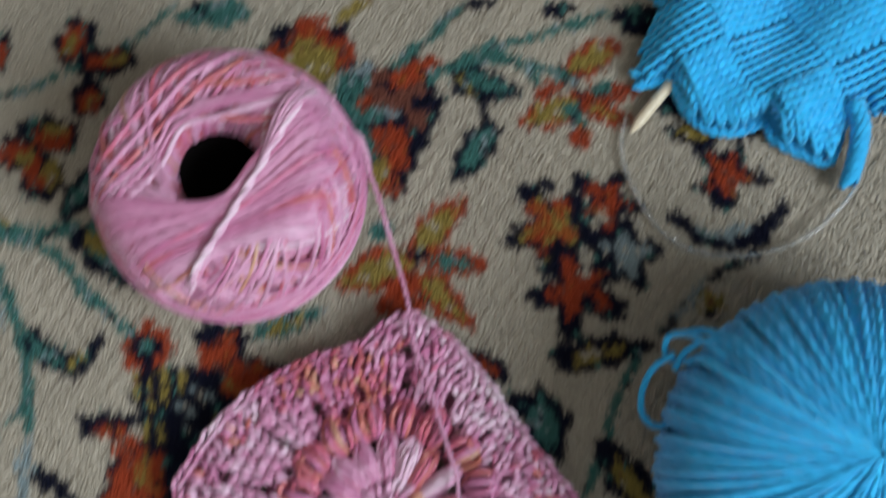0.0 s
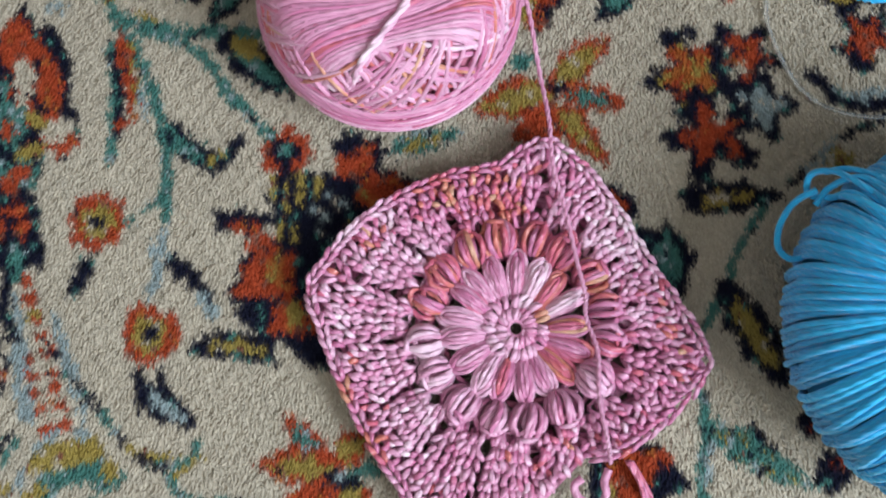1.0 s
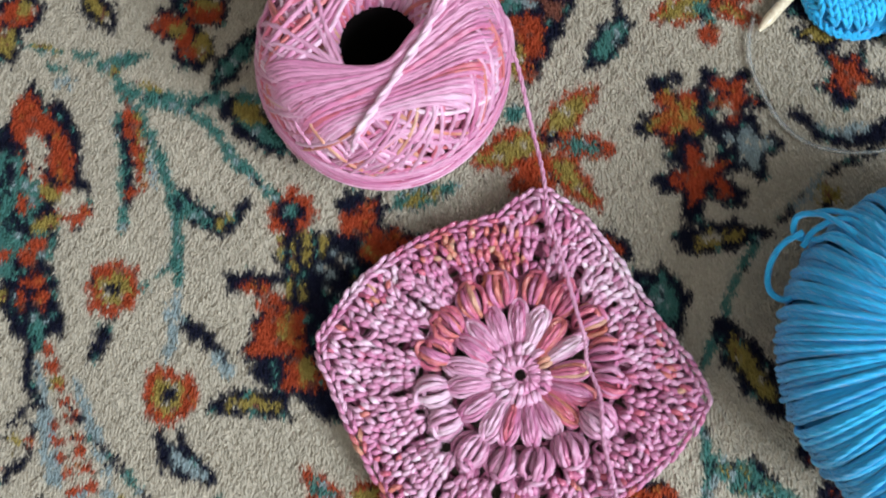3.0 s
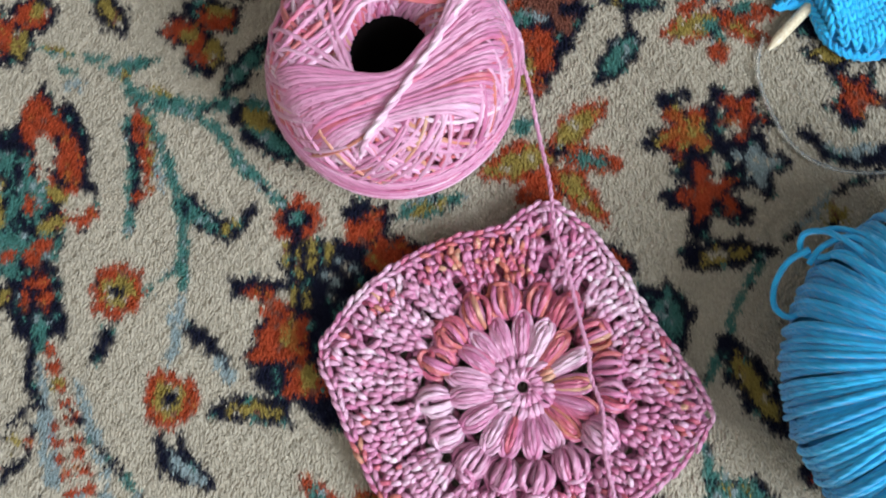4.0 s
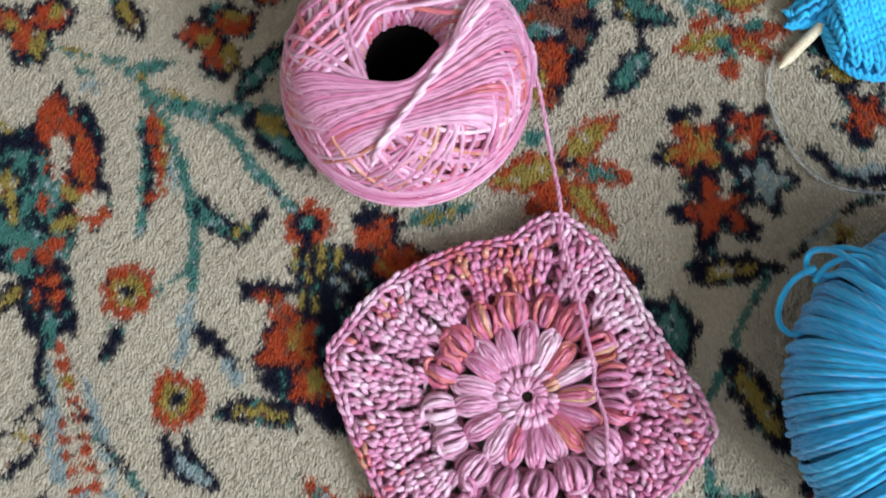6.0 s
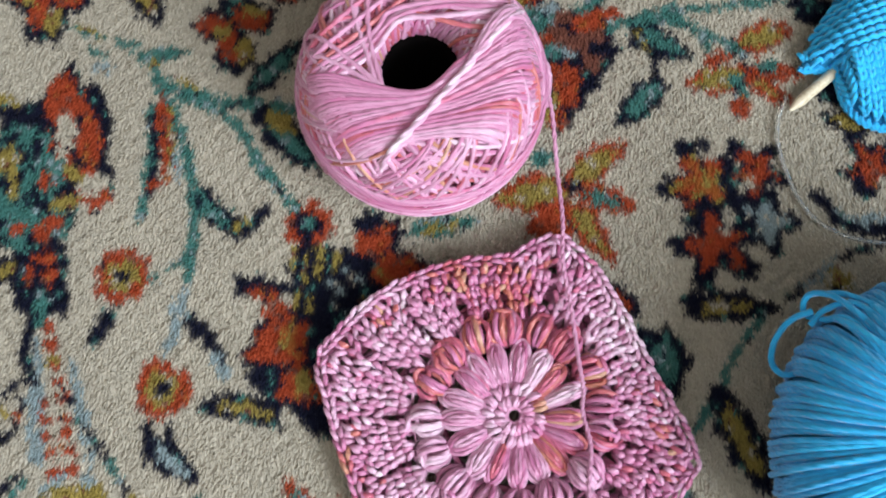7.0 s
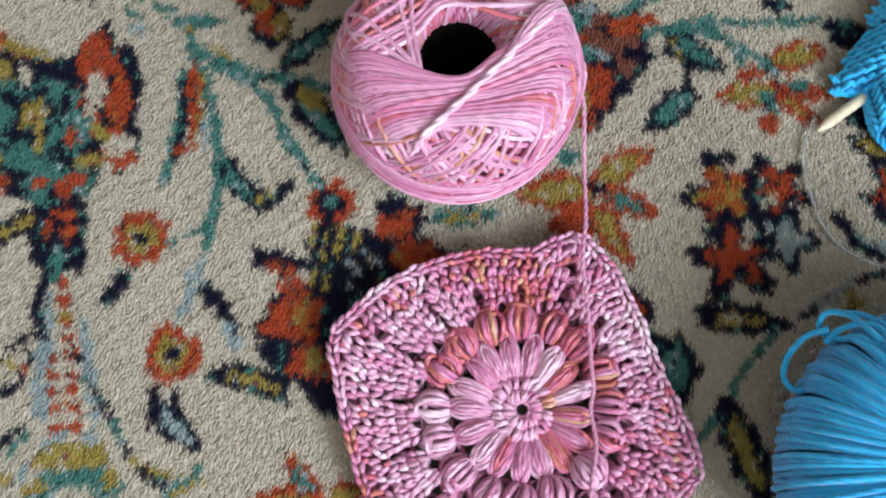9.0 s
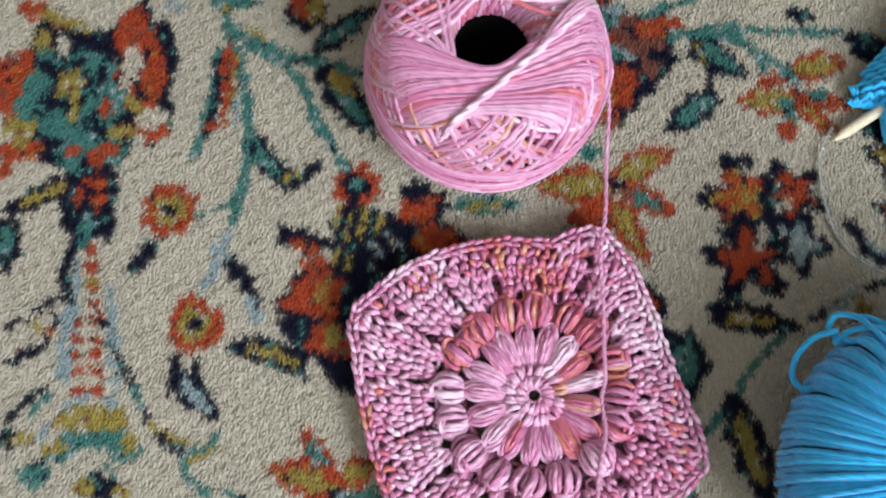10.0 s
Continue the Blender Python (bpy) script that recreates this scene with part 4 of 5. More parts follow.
CORNERS = (LEFT, TOP, RIGHT, FOOT, LEFT)
# how far each side bows out, in millimetres, along its length
BOWS = (((0, 0.15, 0.29, 0.45, 0.62, 0.72, 0.79, 0.9, 1), (0, 5.6, 10.0, 9.4, 7.2, 3.1, -0.6, -0.4, 0)),
        ((0, 0.2, 0.37, 0.56, 0.73, 0.88, 1), (0, 4.6, 5.2, 3.2, 2.9, 2.1, 0)),
        ((0, 0.05, 0.18, 0.30, 0.38, 0.42, 0.47, 1), (0, 0.8, 3.2, 2.7, 1.7, 0.0, -4.5, 0)),
        ((0, 0.36, 0.47, 0.58, 0.75, 0.88, 1), (0, 2.6, 4.8, 4.5, 3.3, 1.2, 0)))
granny = tagged(new("granny_square"), "pink crocheted flower square lying flat on the rug", "crochet square")
granny.location = (*MID, 0)


def side_of(p):
    p = p % 4
    k = min(int(p), 3)
    d = CORNERS[k + 1] - CORNERS[k]
    return k, p - k, d, np.array((-d[1], d[0])) / np.linalg.norm(d)


def rim(p):
    """Point p (0 to 4) on the outer edge: left, top, right, foot corners at 0, 1, 2, 3."""
    k, s, d, out = side_of(p)
    q = CORNERS[k] + d * s + out * 0.001 * np.interp(s, *BOWS[k])
    pull = 0.0014 * math.exp(-(min(s, 1 - s) / 0.03) ** 2)
    return q + (MID - q) / np.linalg.norm(MID - q) * pull


def inset(p, deep):
    """Point p of the edge, moved inwards by deep metres as the rounds run."""
    q = rim(p)
    way = (q - MID) / np.linalg.norm(q - MID)
    return q - way * deep / max(float(way @ side_of(p)[3]), 0.66)


def heart(r, a):
    return MID + r * np.array((math.cos(a), math.sin(a)))


def bed(q):
    """Height of the fabric's middle: it rises a little to its edge."""
    d = np.hypot(*(np.asarray(q) - MID))
    return 0.0060 + 0.0022 * (d / 0.07) ** 2 + 0.0007 * math.sin(q[0] * 210) * math.cos(q[1] * 170)


def puff(a, b, width, height, count, r, tone, ends=0.35, lift=0.0, spread=0.07, n=9, twist=0.9):
    """A bundle of strands from a to b that swells between: one crochet stitch."""
    a, b = np.asarray(a, float), np.asarray(b, float)
    d = (b - a) / (np.linalg.norm(b - a) + 1e-9)
    side = np.array((-d[1], d[0]))
    s = np.linspace(0, 1, n)
    swell = ends + (1 - ends) * np.sin(np.pi * s) ** 0.7
    za, zb = bed(a), bed(b)
    made = []
    for k in range(count):
        ang = np.pi * (k + 0.5) / count + rng.normal(0, 0.15) + (s - 0.5) * twist * rng.uniform(0.5, 1.3)
        lat, up = np.cos(ang) * width / 2, np.sin(ang) * height * rng.uniform(0.8, 1.15)
        xy = a + np.outer(s, b - a) * rng.uniform(0.92, 1.06) + (swell * lat)[:, None] * side + np.outer(np.sin(np.pi * s) * rng.normal(0, 0.0005), side)
        z = za + (zb - za) * s + up * swell + lift - 0.0025 * (1 - swell)
        made.append((np.column_stack([xy, z]), r * (0.75 + 0.25 * np.sin(np.pi * s)), float(np.clip(tone + rng.normal(0, spread), 0, 1))))
    return made


def petal_loops(a, b, width, height, r, tone, spread=0.07):
    """A long puffed stitch: nested loops that turn round at the outer end, and a strand between them."""
    a, b = np.asarray(a, float), np.asarray(b, float)
    d = b - a
    side = np.array((-d[1], d[0])) / np.linalg.norm(d)
    made = []
    for j, (part, reach) in enumerate(((1.0, 1.0), (0.60, 0.94), (0.24, 0.84))):
        half = width / 2 * part
        shape = ((0.0, 0.45, 0.0), (0.35, 0.85, 0.75), (0.70, 1.0, 1.0), (0.93, 0.62, 0.75), (1.0, 0.0, 0.45),
                 (0.93, -0.62, 0.75), (0.70, -1.0, 1.0), (0.35, -0.85, 0.75), (0.0, -0.45, 0.0))
        pts = [(*(a + d * u * reach * rng.uniform(0.97, 1.03) + side * half * v * rng.uniform(0.85, 1.12)), bed(a) + height * (0.62 + 0.19 * j) * h) for u, v, h in shape]
        made.append((spline(pts, 30), r, float(np.clip(tone + rng.normal(0, spread), 0, 1))))
    return made


def vee(a, b, width, height, r, tone, lift=0.0, spread=0.10):
    """One short stitch: two plump legs that meet at its foot."""
    a, b = np.asarray(a, float), np.asarray(b, float)
    d = (b - a) / np.linalg.norm(b - a)
    side = np.array((-d[1], d[0]))
    s = np.linspace(0, 1, 8)
    made = []
    for sign in (-1, 1):
        lat = sign * width * (0.14 + 0.42 * s) + rng.normal(0, 0.00025)
        xy = a + np.outer(s, b - a) + lat[:, None] * side
        z = bed(a) + lift + height * np.sin(np.pi * s) ** 0.8 + rng.normal(0, 0.0003)
        made.append((np.column_stack([xy, z]), r * (0.6 + 0.4 * np.sin(np.pi * s) ** 0.7), float(np.clip(tone + rng.normal(0, spread), 0, 1))))
    return made


def plait(a, b, steps, width, r, tone):
    """A tall stitch: short legs stacked one over another from a to b."""
    a, b = np.asarray(a, float), np.asarray(b, float)
    made = []
    side = np.array((a[1] - b[1], b[0] - a[0])) / np.linalg.norm(b - a)
    for k in range(steps):
        sway = side * rng.normal(0, 0.0005)
        made += vee(a + (b - a) * k / steps, a + (b - a) * (k + 1.22) / steps + sway, width, 0.0029, r, tone, 0.0004 + rng.uniform(-0.0006, 0.0008), 0.10)
    return made


# the middle of each bobble round the flower, in degrees
BOBBLES = (17, 39, 64, 83, 106, 126, 148, 169, 192, 214, 240, 261, 283, 307, 334, 358)
# the space between bobbles from which each group of tall stitches fans out, and its place on the edge
GROUPS = ((158.5, 0.0), (137, 0.24), (116, 0.50), (94.5, 0.76), (73.5, 1.0), (51.5, 1.26), (28, 1.50), (7.5, 1.75),
          (-14, 2.0), (-39.5, 2.24), (-65, 2.48), (-88, 2.72), (-109.5, 3.0), (-133, 3.28), (-157, 3.52), (-179.5, 3.76))
OPEN = [(*heart(0.0382, radians(g)), float(rng.uniform(0.0013, 0.0021))) for g, p in GROUPS]
for (g0, p0), (g1, p1) in zip(GROUPS, (*GROUPS[1:], (-201.5, 4.0))):
    OPEN.append((*heart(float(rng.uniform(0.0425, 0.0455)), radians((g0 + g1) / 2)), float(rng.uniform(0.0010, 0.0019))))
OPEN += [(-0.0730, 0.0200, 0.0020), (-0.0112, 0.0640, 0.0016), (-0.0108, 0.0605, 0.0015), (0.0345, 0.0010, 0.0010), (0.0385, 0.0005, 0.0011),
         (0.0492, 0.0025, 0.0017), (-0.0265, -0.0510, 0.0020)]
for p in (0.10, 0.22, 0.29, 0.41, 0.49, 0.93, 3.42, 3.47, 3.56, 3.63, 3.78, 3.86, 1.42, 1.78):
    OPEN.append((*inset(p, 0.0046 if p < 1 else 0.0052), 0.0009))


def open_spaces(pts):
    """The thread drawn aside round the open spaces of the work."""
    pts = np.array(pts, float)
    for x, y, r in OPEN:
        off = pts[:, :2] - (x, y)
        d = np.hypot(off[:, 0], off[:, 1]) + 1e-9
        far = r + 0.0003
        pts[:, :2] += off / d[:, None] * np.where(d < 2 * far, far - d / 2, 0)[:, None]
    return pts


def one_thread(made):
    """The strands of a stitch joined end to end: one thread going to and fro."""
    runs = [[open_spaces(p), np.broadcast_to(np.asarray(r, float), (len(p),)), np.full(len(p), tone)] for p, r, tone in made]
    for i, run in enumerate(runs):
        if i == 0:
            other = runs[1][0] if len(runs) > 1 else run[0]
            turn = min(np.linalg.norm(run[0][0] - e) for e in (other[0], other[-1])) < min(np.linalg.norm(run[0][-1] - e) for e in (other[0], other[-1]))
        else:
            end = runs[i - 1][0][-1]
            turn = np.linalg.norm(run[0][-1] - end) < np.linalg.norm(run[0][0] - end)
        if turn:
            runs[i] = [v[::-1] for v in run]
    return tuple(np.concatenate([run[j] for run in runs]) for j in range(3))


def stitch(name, made, label=""):
    return local(strands(name, [one_thread(made)], crochet_mat, granny, label), granny)


# where the dyed thread runs pale, red or deep rose: x, y, reach, tone
DYED = ((-0.077, 0.036, 0.013, 0.06), (-0.066, 0.046, 0.010, 0.10), (0.014, 0.050, 0.011, 0.08), (0.019, 0.042, 0.010, 0.12), (-0.052, -0.031, 0.012, 0.22),
        (-0.062, 0.027, 0.009, 0.28), (-0.052, 0.037, 0.007, 0.24), (-0.057, 0.052, 0.009, 0.62), (-0.045, 0.052, 0.009, 0.80), (-0.033, 0.056, 0.010, 0.74),
        (-0.022, 0.053, 0.007, 0.78), (-0.071, 0.035, 0.005, 0.80), (-0.081, 0.019, 0.007, 0.66), (-0.072, -0.024, 0.007, 0.84), (-0.063, -0.038, 0.007, 0.80), (-0.056, -0.046, 0.006, 0.70),
        (0.040, -0.004, 0.022, 0.50), (0.010, -0.036, 0.028, 0.50), (-0.080, 0.003, 0.012, 0.30))


def tone_at(q, base=0.40):
    t = base + rng.normal(0, 0.07)
    for x, y, reach, tone in DYED:
        w = math.exp(-((q[0] - x) ** 2 + (q[1] - y) ** 2) / reach ** 2)
        t += (tone + rng.normal(0, 0.06) - t) * min(1.0, 1.15 * w)
    return float(np.clip(t, 0.02, 1))


# ring and inner rounds
loop = np.linspace(0, 2 * np.pi, 40)
stitch("centre_ring", [(np.column_stack([MID[0] + 0.0030 * np.cos(loop), MID[1] + 0.0030 * np.sin(loop), np.full(40, 0.0068)]), 0.0010, 0.42)])
for k in range(12):
    a = 2 * np.pi * (k + rng.uniform(-0.12, 0.12)) / 12
    stitch("inner_stitch", puff(heart(0.0030, a), heart(0.0078, a + 0.06), 0.0036, 0.0022, 3, 0.00100, rng.choice((0.34, 0.42, 0.50)), 0.6, 0.0004))
for k in range(15):
    a = 2 * np.pi * (k + rng.uniform(-0.25, 0.25)) / 15
    stitch("inner_stitch", puff(heart(0.0070, a), heart(0.0124 + rng.uniform(-0.001, 0.001), a + rng.uniform(-0.1, 0.1)), 0.0038, 0.0026, 3, 0.00105, rng.choice((0.20, 0.38, 0.46, 0.90), p=(0.3, 0.35, 0.25, 0.1)), 0.6, 0.0))
# petals
for k in range(17):
    a = 2 * np.pi * (k + 0.4 + rng.uniform(-0.12, 0.12)) / 17
    deg = math.degrees(a) % 360
    warm = 40 < deg < 62 or 312 < deg < 330
    tone = 0.82 if warm else 0.66 if deg < 22 or deg > 345 else 0.22 if 190 < deg < 214 or 68 < deg < 82 else float(rng.choice((0.34, 0.42, 0.48)))
    far = 0.0270 + rng.uniform(-0.0016, 0.0016)
    bent = a + rng.uniform(-0.08, 0.08)
    stitch("petal", petal_loops(heart(0.0104, a), heart(far, bent), rng.uniform(0.0056, 0.0074), rng.uniform(0.0034, 0.0056), 0.00084, tone, 0.13)
           + puff(heart(0.0108, a), heart(far - 0.003, bent), 0.0056, 0.0008, 5, 0.0010, tone + 0.12, 0.7, -0.0016, 0.10, 9, 1.2))
# bobbles
for deg in BOBBLES:
    a = radians(deg + float(rng.uniform(-1.5, 1.5)))
    tone = 0.73 if 30 < deg < 175 else 0.14 if deg == 192 else 0.24 if deg == 214 else 0.56 if deg in (17, 358) else 0.40
    near_r, reach = 0.0258 + rng.uniform(-0.0006, 0.0006), 0.0398 + rng.uniform(-0.0008, 0.0008)
    wide = rng.uniform(0.0118, 0.0130)
    turned = a + rng.uniform(-0.05, 0.05)
    cap = heart(reach - 0.0028, turned)
    across = np.array((-math.sin(a), math.cos(a))) * wide * 0.26
    stitch("bobble", puff(heart(near_r, a), heart(reach, turned), wide, rng.uniform(0.0058, 0.0070), 8, 0.00106, tone, 0.26, 0.0004, 0.10, 14, rng.uniform(0.3, 1.0))
           + puff(heart(near_r + 0.001, a), heart(reach - 0.001, turned), 0.0080, 0.0036, 5, 0.00110, tone, 0.35, -0.0006, 0.09, 10, 0.8)
           + puff(cap - across, cap + across, 0.0034, 0.0022, 2, 0.00100, tone, 0.6, 0.0032, 0.10, 9, 0.6))
# groups of tall stitches that fan from the spaces between the bobbles
TURN = np.array([0.001 * k for k in range(4000)])
RAYS = np.unwrap(np.array([math.atan2(*(rim(p) - MID)[::-1]) for p in TURN]))


def facing(deg):
    """The place on the edge that lies in that direction from the middle."""
    a = radians(deg)
    while a > RAYS[0]:
        a -= 2 * math.pi
    while a < RAYS[-1]:
        a += 2 * math.pi
    return float(np.interp(-a, -RAYS, TURN))


spaces = [g for g, p in GROUPS]
for i, g in enumerate(spaces):
    before, after = spaces[i - 1] + (360 if i == 0 else 0), (spaces[i + 1] if i < 15 else spaces[0] - 360)
    lo, hi = (g + before) / 2 - 1.2, (g + after) / 2 + 1.2
    span = float(np.linalg.norm(inset(facing(lo), 0.012) - inset(facing(hi), 0.012)))
    count = max(4, round(span / 0.0042))
    for k in range(count):
        s = (k + 0.5) / count
        base = heart(0.0378 + 0.0006 * rng.normal(), radians(g - (s - 0.5) * 15))
        head = inset(facing(lo + (hi - lo) * s) + rng.normal(0, 0.004), 0.0120)
        tall = float(np.linalg.norm(head - base))
        tone = max(0.26, tone_at((base + head) / 2))
        stitch("tall_stitch", plait(base, head, max(2, round(tall / 0.0040)), 0.0040, 0.00108, tone)
               + puff(base, head, 0.0036, 0.0010, 3, 0.00105, tone, 0.7, -0.0006, 0.08, 9, 1.2))
# border rounds of short stitches, the braided edge last
for name, d0, d1, n, tone in (("border_stitch", 0.0134, 0.0098, 92, 0.44), ("border_stitch", 0.0104, 0.0066, 96, 0.46), ("outer_stitch", 0.0074, 0.0032, 100, 0.40)):
    for k in range(n):
        p = 4 * (k + rng.uniform(-0.18, 0.18)) / n
        q0, q1 = inset(p - rng.normal(0, 0.009), d0 + rng.normal(0, 0.0004)), inset(p + 0.010 + rng.normal(0, 0.010), d1 + rng.normal(0, 0.0004))
        t = tone_at((q0 + q1) / 2, tone)
        stitch(name, vee(q0, q1, 0.0042, 0.0030, 0.00108, t, 0.0002 + rng.uniform(-0.0008, 0.0009), 0.17))
n = 116
for k in range(n):
    p = 4 * k / n
    if 2.44 < p < 2.95:
        continue
    q0, q1 = inset(p, 0.0018), inset(p + 0.050, 0.0018 + rng.normal(0, 0.0003))
    stitch("edge_loop", vee(q0, q1, 0.0032, 0.0026, 0.00095, tone_at(q0, 0.34), 0.0010, 0.12))
# added rings behind the stitches, in a deeper tone that paints shade into the gaps
under = []
for r in (0.0070, 0.0115, 0.0155, 0.0262, 0.0300, 0.0345):
    under.append((np.column_stack([MID[0] + r * np.cos(loop), MID[1] + r * np.sin(loop), np.full(40, 0.0034)]), 0.0013, 0.6))
for part in (0.2, 0.45, 0.7):
    ring = [(heart(0.0405, math.atan2(*(rim(4 * k / 160) - MID)[::-1])), inset(4 * k / 160, 0.0134)) for k in range(161)]
    under.append(([(*(a + (b - a) * part), 0.0030) for a, b in ring], 0.0013, 0.6))
for deep in (0.0030, 0.0056, 0.0082, 0.0108, 0.0134):
    under.append(([(*inset(4 * k / 240, deep), 0.0034) for k in range(241)], 0.0013, 0.6))
tagged(local(strands("backing", [(open_spaces(p), r, t) for p, r, t in under], crochet_mat, granny), granny), kind="stuff")
# unfinished end: the last open loop
FREE = [(0.0195, -0.0370, 0.012), (0.0185, -0.0415, 0.011), (0.0195, -0.0455, 0.010), (0.0170, -0.0490, 0.009), (0.0110, -0.0480, 0.009), (0.0085, -0.0440, 0.010), (0.0110, -0.0410, 0.010)]
stitch("open_loop", [(spline(FREE, 30), 0.0014, 0.45)], "open working loop")
stitch("cut_end", [(spline([(0.0270 + o, -0.0335, 0.006), (0.0320 + o, -0.0400, 0.004), (0.0350 + 1.8 * o, -0.0455, 0.002)], 14), 0.0008, 0.68) for o in (-0.0008, 0.0, 0.0008)], "frayed red cut end")

# ---- the working thread from the ball over the square ----
WORK = [(-0.0275, 0.1290, 0.0300), (-0.0225, 0.1190, 0.0245), (-0.0166, 0.0995, 0.0180), (-0.0115, 0.0824, 0.0160), (-0.0084, 0.0654, 0.0155), (-0.0031, 0.0511, 0.0150), (0.0025, 0.0329, 0.0155),
        (0.0065, 0.0211, 0.0150), (0.0075, 0.0131, 0.0150), (0.0124, 0.0016, 0.0150), (0.0142, -0.0140, 0.0150), (0.0181, -0.0271, 0.0140), (0.0200, -0.0350, 0.0130)]
work = spline(WORK, 120)
along = np.linspace(0, 1, 120)
ply = [(work + np.column_stack([np.cos(along * 190 + o), np.sin(along * 190 + o), np.sin(along * 190 + o)]) * 0.00034, 0.00060, 0.36 + 0.06 * i) for i, o in enumerate((0.0, np.pi))]
tagged(strands("working_thread", ply, thread_mat), "loose pink thread running from ball to crochet", "thread")

# ---- the ball of blue yarn ----
SKEIN = np.array((0.1320, 0.0210))
POLE = np.array((0.1290, 0.0270))
SR, SH = 0.0600, 0.0340
yarn_ball = tagged(new("yarn_ball"), "ball of bright blue wool yarn with loose loops", "yarn ball")
yarn_ball.location = (*SKEIN, 0)


def skein_point(theta, s, lift=0.0):
    """s: 0 at the pinched top, 1 underneath."""
    a = np.pi * s
    r = (SR + lift) * np.sin(a) ** 0.85
    z = SH + (SH + lift) * np.sign(np.cos(a)) * np.abs(np.cos(a)) ** 0.8
    mx = SKEIN[0] + (POLE[0] - SKEIN[0]) * np.clip(1 - 2 * s, 0, 1)
    my = SKEIN[1] + (POLE[1] - SKEIN[1]) * np.clip(1 - 2 * s, 0, 1)
    return np.stack([mx + r * np.cos(theta), my + r * np.sin(theta), np.maximum(z, 0.001)], -1)


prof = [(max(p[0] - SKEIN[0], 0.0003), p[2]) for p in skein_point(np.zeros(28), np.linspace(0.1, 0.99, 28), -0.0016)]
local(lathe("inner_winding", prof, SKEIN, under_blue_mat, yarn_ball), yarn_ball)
wound = []
for layer, count in ((0.0, 215), (0.0008, 120), (0.0015, 50)):
    for k in range(count):
        th0 = 2 * np.pi * (k + rng.uniform(-0.3, 0.3)) / count
        s = np.linspace(0.002, 0.80, 30)
        sway = (0.25 + 0.12 * np.sin(3 * th0)) * (1 - s / 0.8) ** 2 + rng.normal(0, 0.03) * np.sin(s * 5 + rng.uniform(0, 6))
        wound.append((skein_point(th0 + sway, s, layer + rng.uniform(-0.0003, 0.0004)), 0.00116, float(np.clip(rng.normal(0.60, 0.16), 0, 1))))
for one in wound:
    local(strands("wound_strand", [one], blue_mat, yarn_ball, sides=6), yarn_ball)
LOOP_A = [(0.098, 0.048, 0.060), (0.0885, 0.0575, 0.054), (0.0805, 0.0645, 0.046), (0.0745, 0.0645, 0.040), (0.0745, 0.0585, 0.038), (0.0800, 0.0565, 0.043), (0.0850, 0.0570, 0.050), (0.0920, 0.0500, 0.057), (0.0990, 0.0430, 0.062)]
LOOP_B = [(0.0760, 0.0590, 0.042), (0.0700, 0.0550, 0.038), (0.0665, 0.0475, 0.035), (0.0668, 0.0400, 0.034), (0.0715, 0.0365, 0.036), (0.0780, 0.0395, 0.043), (0.0900, 0.0400, 0.056)]
LOOP_C = [(0.1060, 0.0450, 0.066), (0.0960, 0.0590, 0.057), (0.0860, 0.0655, 0.047), (0.0790, 0.0660, 0.040)]
LOOP_D = [(0.1120, 0.0380, 0.068), (0.0980, 0.0520, 0.061), (0.0880, 0.0620, 0.051), (0.0800, 0.0600, 0.044), (0.0760, 0.0540, 0.041)]
for pts in (LOOP_A, LOOP_B, LOOP_C, LOOP_D):
    local(strands("loose_loop", [(spline(pts, 48), 0.00115, 0.6)], blue_mat, yarn_ball), yarn_ball)

# ---- the blue knitting on its needle ----
knit = tagged(new("knitting"), "piece of bright blue stocking-stitch knitting, bunched on the rug", "knitting")
knit.location = (0.13, 0.19, 0)
EDGE_X = (0.0700, 0.0720, 0.0850, 0.0870, 0.0910, 0.0980, 0.1080, 0.1190, 0.1220, 0.1350, 0.1410, 0.1435, 0.1500, 0.1570, 0.1600, 0.2100)
EDGE_Y = (0.1700, 0.1645, 0.1660, 0.1615, 0.1530, 0.1475, 0.1460, 0.1495, 0.1430, 0.1360, 0.1345, 0.1380, 0.1545, 0.1580, 0.1535, 0.1500)


def margin(x, y):
    """How far a place of the plan lies inside the edge of the fabric."""
    return np.minimum(y - np.interp(x, EDGE_X, EDGE_Y), x - np.interp(y, (0.165, 0.180, 0.195, 0.262), (0.0715, 0.0755, 0.0810, 0.1000)))


def cloth(x, y):
    """A point of the bunched fabric over the plan."""
    t = np.clip(margin(x, y) / 0.009, 0, 1)
    fold = 0.0036 * np.sin((x - 0.55 * y) * 120 + 2.4) + 0.0028 * np.sin(x * 95 + y * 60) - 0.006 * np.exp(-((x - 0.136) / 0.010) ** 2 - ((y - 0.144) / 0.009) ** 2)
    return np.stack([x, y, 0.0035 + 0.0105 * np.sin(t * np.pi / 2) + fold * t + 0.05 * np.clip(y - 0.19, 0, 1)], -1)


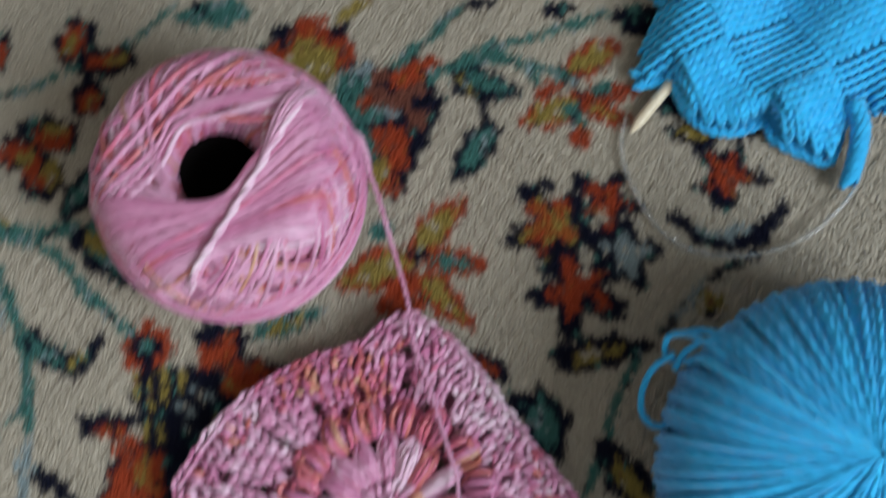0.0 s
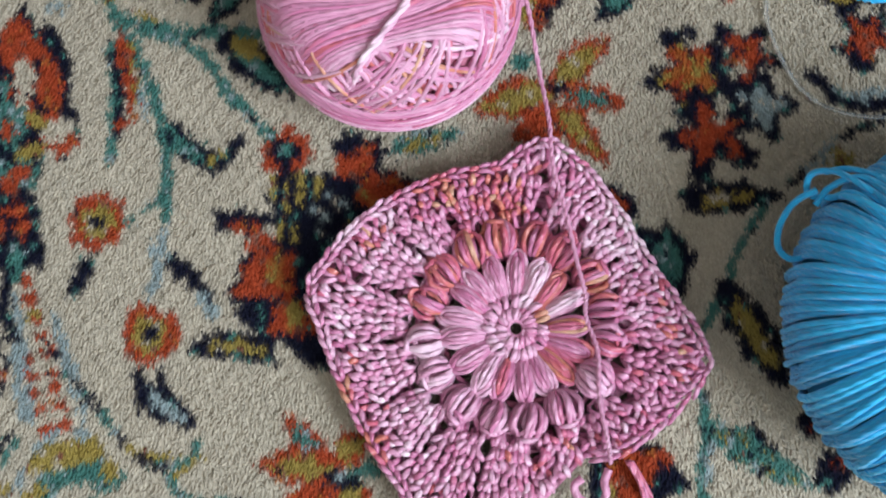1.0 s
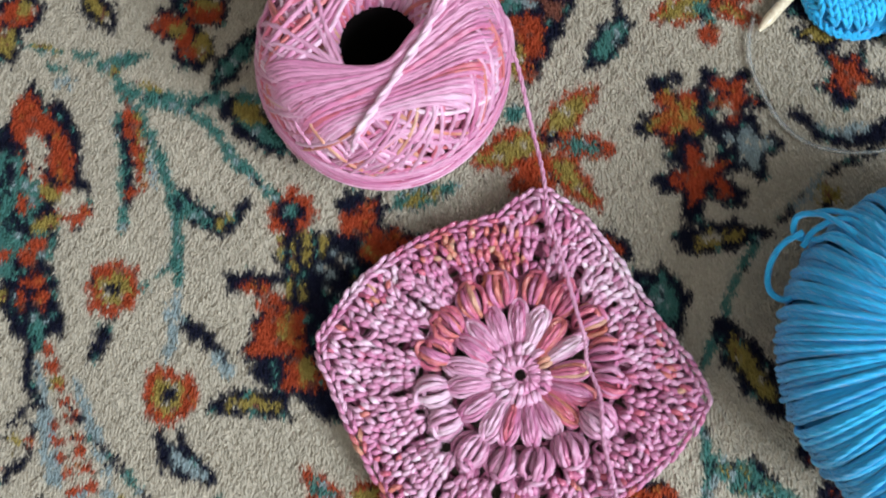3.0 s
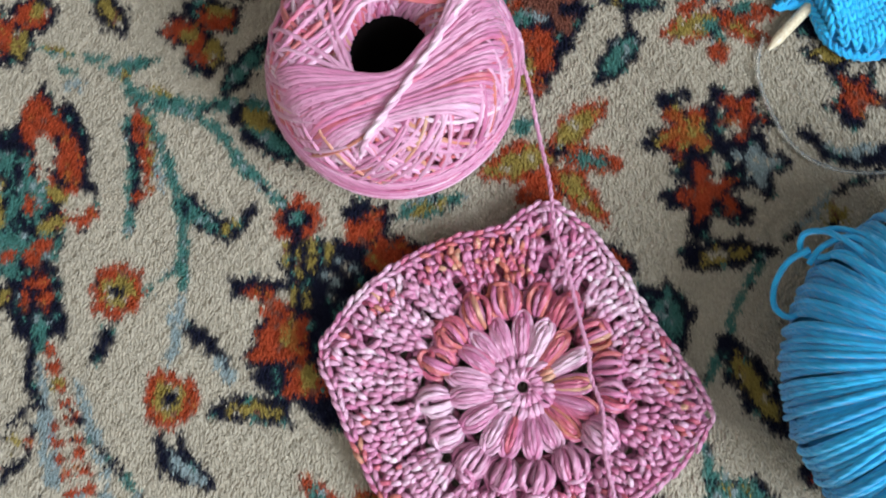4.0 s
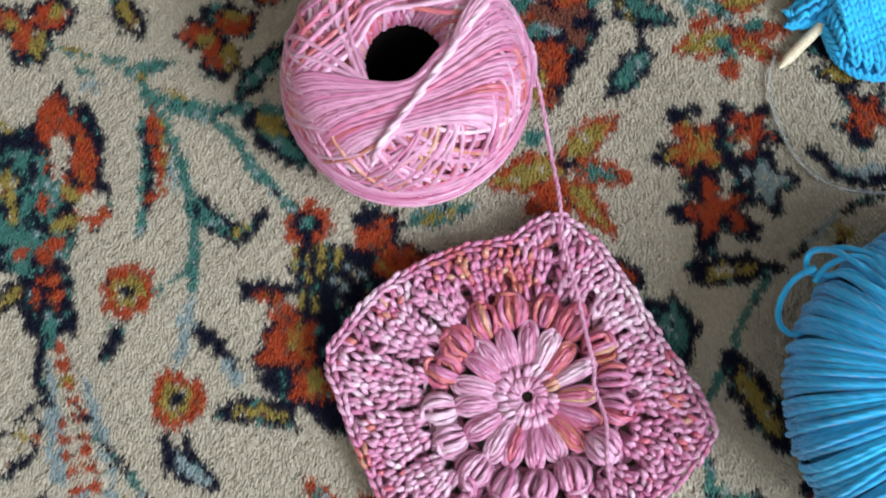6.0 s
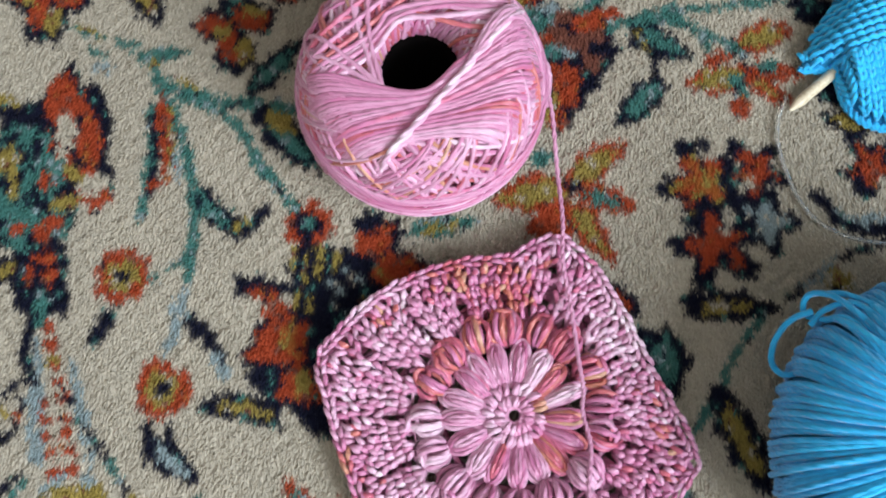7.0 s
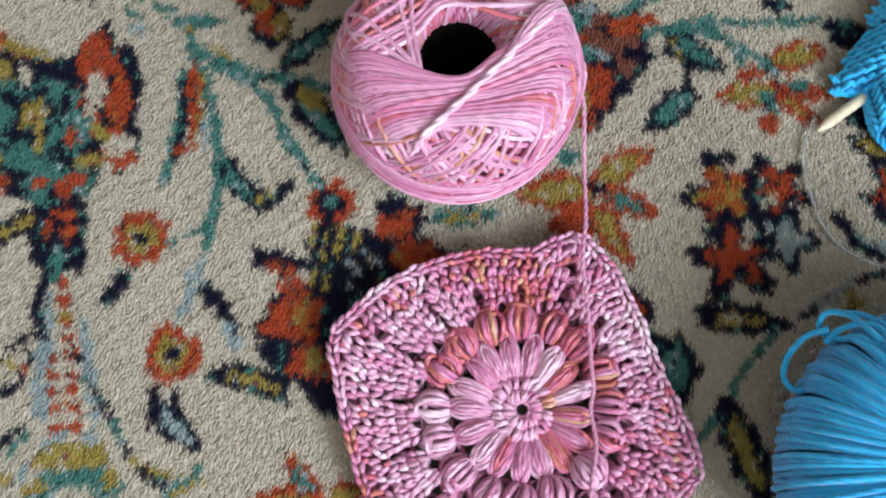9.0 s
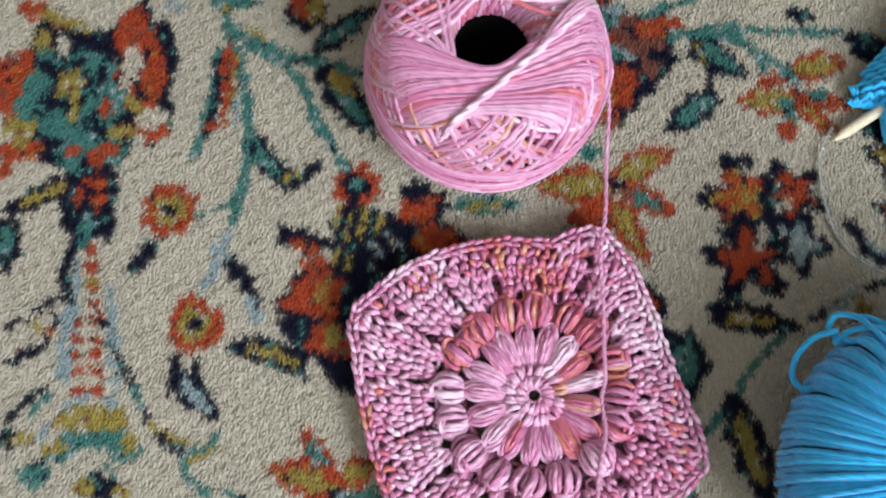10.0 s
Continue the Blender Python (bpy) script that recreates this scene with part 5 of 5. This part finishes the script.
# basket pattern: blocks of smooth stitches and of ridges, on a slant
legs, COL, ROW, SLANT = [], 0.0036, 0.0028, radians(27)
across, along_col = np.array((math.cos(SLANT), math.sin(SLANT))), np.array((-math.sin(SLANT), math.cos(SLANT)))
for ci in range(-30, 50):
    for ri in range(-40, 50):
        o = np.array((0.13, 0.19)) + ci * COL * across + ri * ROW * along_col
        if margin(*o) < 0.0004 or o[0] > 0.205 or o[1] > 0.262:
            continue
        tone = float(np.clip(rng.normal(0.95, 0.08), 0, 1))
        s = np.linspace(0, 1, 6)
        if (ci // 8 + ri // 9) % 3 == 1:
            q = o + np.outer((s - 0.5) * COL * 1.25, across) + np.outer(np.sin(np.pi * s) * ROW * 0.35, along_col)
            pts = cloth(q[:, 0], q[:, 1])
            pts[:, 2] += 0.0014 * np.sin(np.pi * s) * (1.0 if ri % 2 else 0.7)
            legs.append((pts, 0.00125 * (0.6 + 0.4 * np.sin(np.pi * s)), tone))
            continue
        for side in (-1, 1):
            q = o + np.outer(side * (0.0002 + 0.0013 * s), across) + np.outer(s * ROW * 1.45, along_col)
            pts = cloth(q[:, 0], q[:, 1])
            pts[:, 2] += 0.0013 * np.sin(np.pi * s) + 0.0004
            legs.append((pts, 0.00118 * (0.65 + 0.35 * np.sin(np.pi * s)), tone))
local(tagged(strands("knit_stitches", legs, blue_mat, knit, sides=6), kind="stuff"), knit)
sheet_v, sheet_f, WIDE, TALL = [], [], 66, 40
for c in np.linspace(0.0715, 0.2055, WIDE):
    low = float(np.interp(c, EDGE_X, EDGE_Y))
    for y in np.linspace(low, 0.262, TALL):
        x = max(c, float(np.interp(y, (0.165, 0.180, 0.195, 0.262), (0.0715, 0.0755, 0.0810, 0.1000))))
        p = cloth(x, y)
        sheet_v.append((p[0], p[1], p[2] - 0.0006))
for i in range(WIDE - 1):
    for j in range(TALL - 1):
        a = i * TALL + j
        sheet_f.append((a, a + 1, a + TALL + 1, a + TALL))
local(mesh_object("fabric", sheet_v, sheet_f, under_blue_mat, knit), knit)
edge_line = spline([(x, y, 0.0035) for x, y in zip(EDGE_X[1:-1], EDGE_Y[1:-1])], 90)
turns = np.linspace(0, 130, 90)
for o in (0, np.pi):
    local(strands("cast_edge", [(edge_line + np.column_stack([np.cos(turns + o), np.sin(turns + o), np.sin(turns + o)]) * 0.0010, 0.0012, 0.6)], blue_mat, knit), knit)
tail = spline([(0.1490, 0.1540, 0.012), (0.1510, 0.1460, 0.011), (0.1500, 0.1370, 0.009), (0.1468, 0.1255, 0.006)], 48)
turns = np.linspace(0, 42, 48)
for o in (0, 1.57, 3.14, 4.71):
    local(strands("rolled_tail", [(tail + np.column_stack([np.cos(turns + o), 0.3 * np.cos(turns + o), np.sin(turns + o)]) * 0.0026, 0.0014, 0.75)], blue_mat, knit), knit)

needle = tagged(new("circular_needle"), "bamboo circular knitting needle with a clear cable", "knitting needle")
needle.location = (0.07, 0.147, 0)
shaft = spline([(0.0697, 0.1462, 0.0030), (0.0770, 0.1555, 0.0034), (0.0880, 0.1690, 0.0042), (0.1100, 0.1960, 0.0060)], 30)
k = np.linspace(0, 1, 30)
local(strands("needle_tip", [(shaft, 0.0022 * np.clip(0.30 + k * 4.2, 0, 1), 0.5)], bamboo_mat, needle, "pale bamboo tip", sides=14), needle)
CABLE = [(0.0680, 0.1520, 0.0015), (0.0662, 0.1420, 0.0015), (0.0680, 0.1300, 0.0015), (0.0765, 0.1132, 0.0015), (0.0862, 0.1040, 0.0015), (0.0980, 0.1002, 0.0015), (0.1110, 0.1000, 0.0018), (0.1240, 0.1030, 0.003), (0.1360, 0.1098, 0.004), (0.1495, 0.1240, 0.0055), (0.1560, 0.1420, 0.008)]
local(strands("cable", [(spline(CABLE, 90), 0.0008, 0.5)], cable_mat, needle, "clear plastic cable", sides=10), needle)
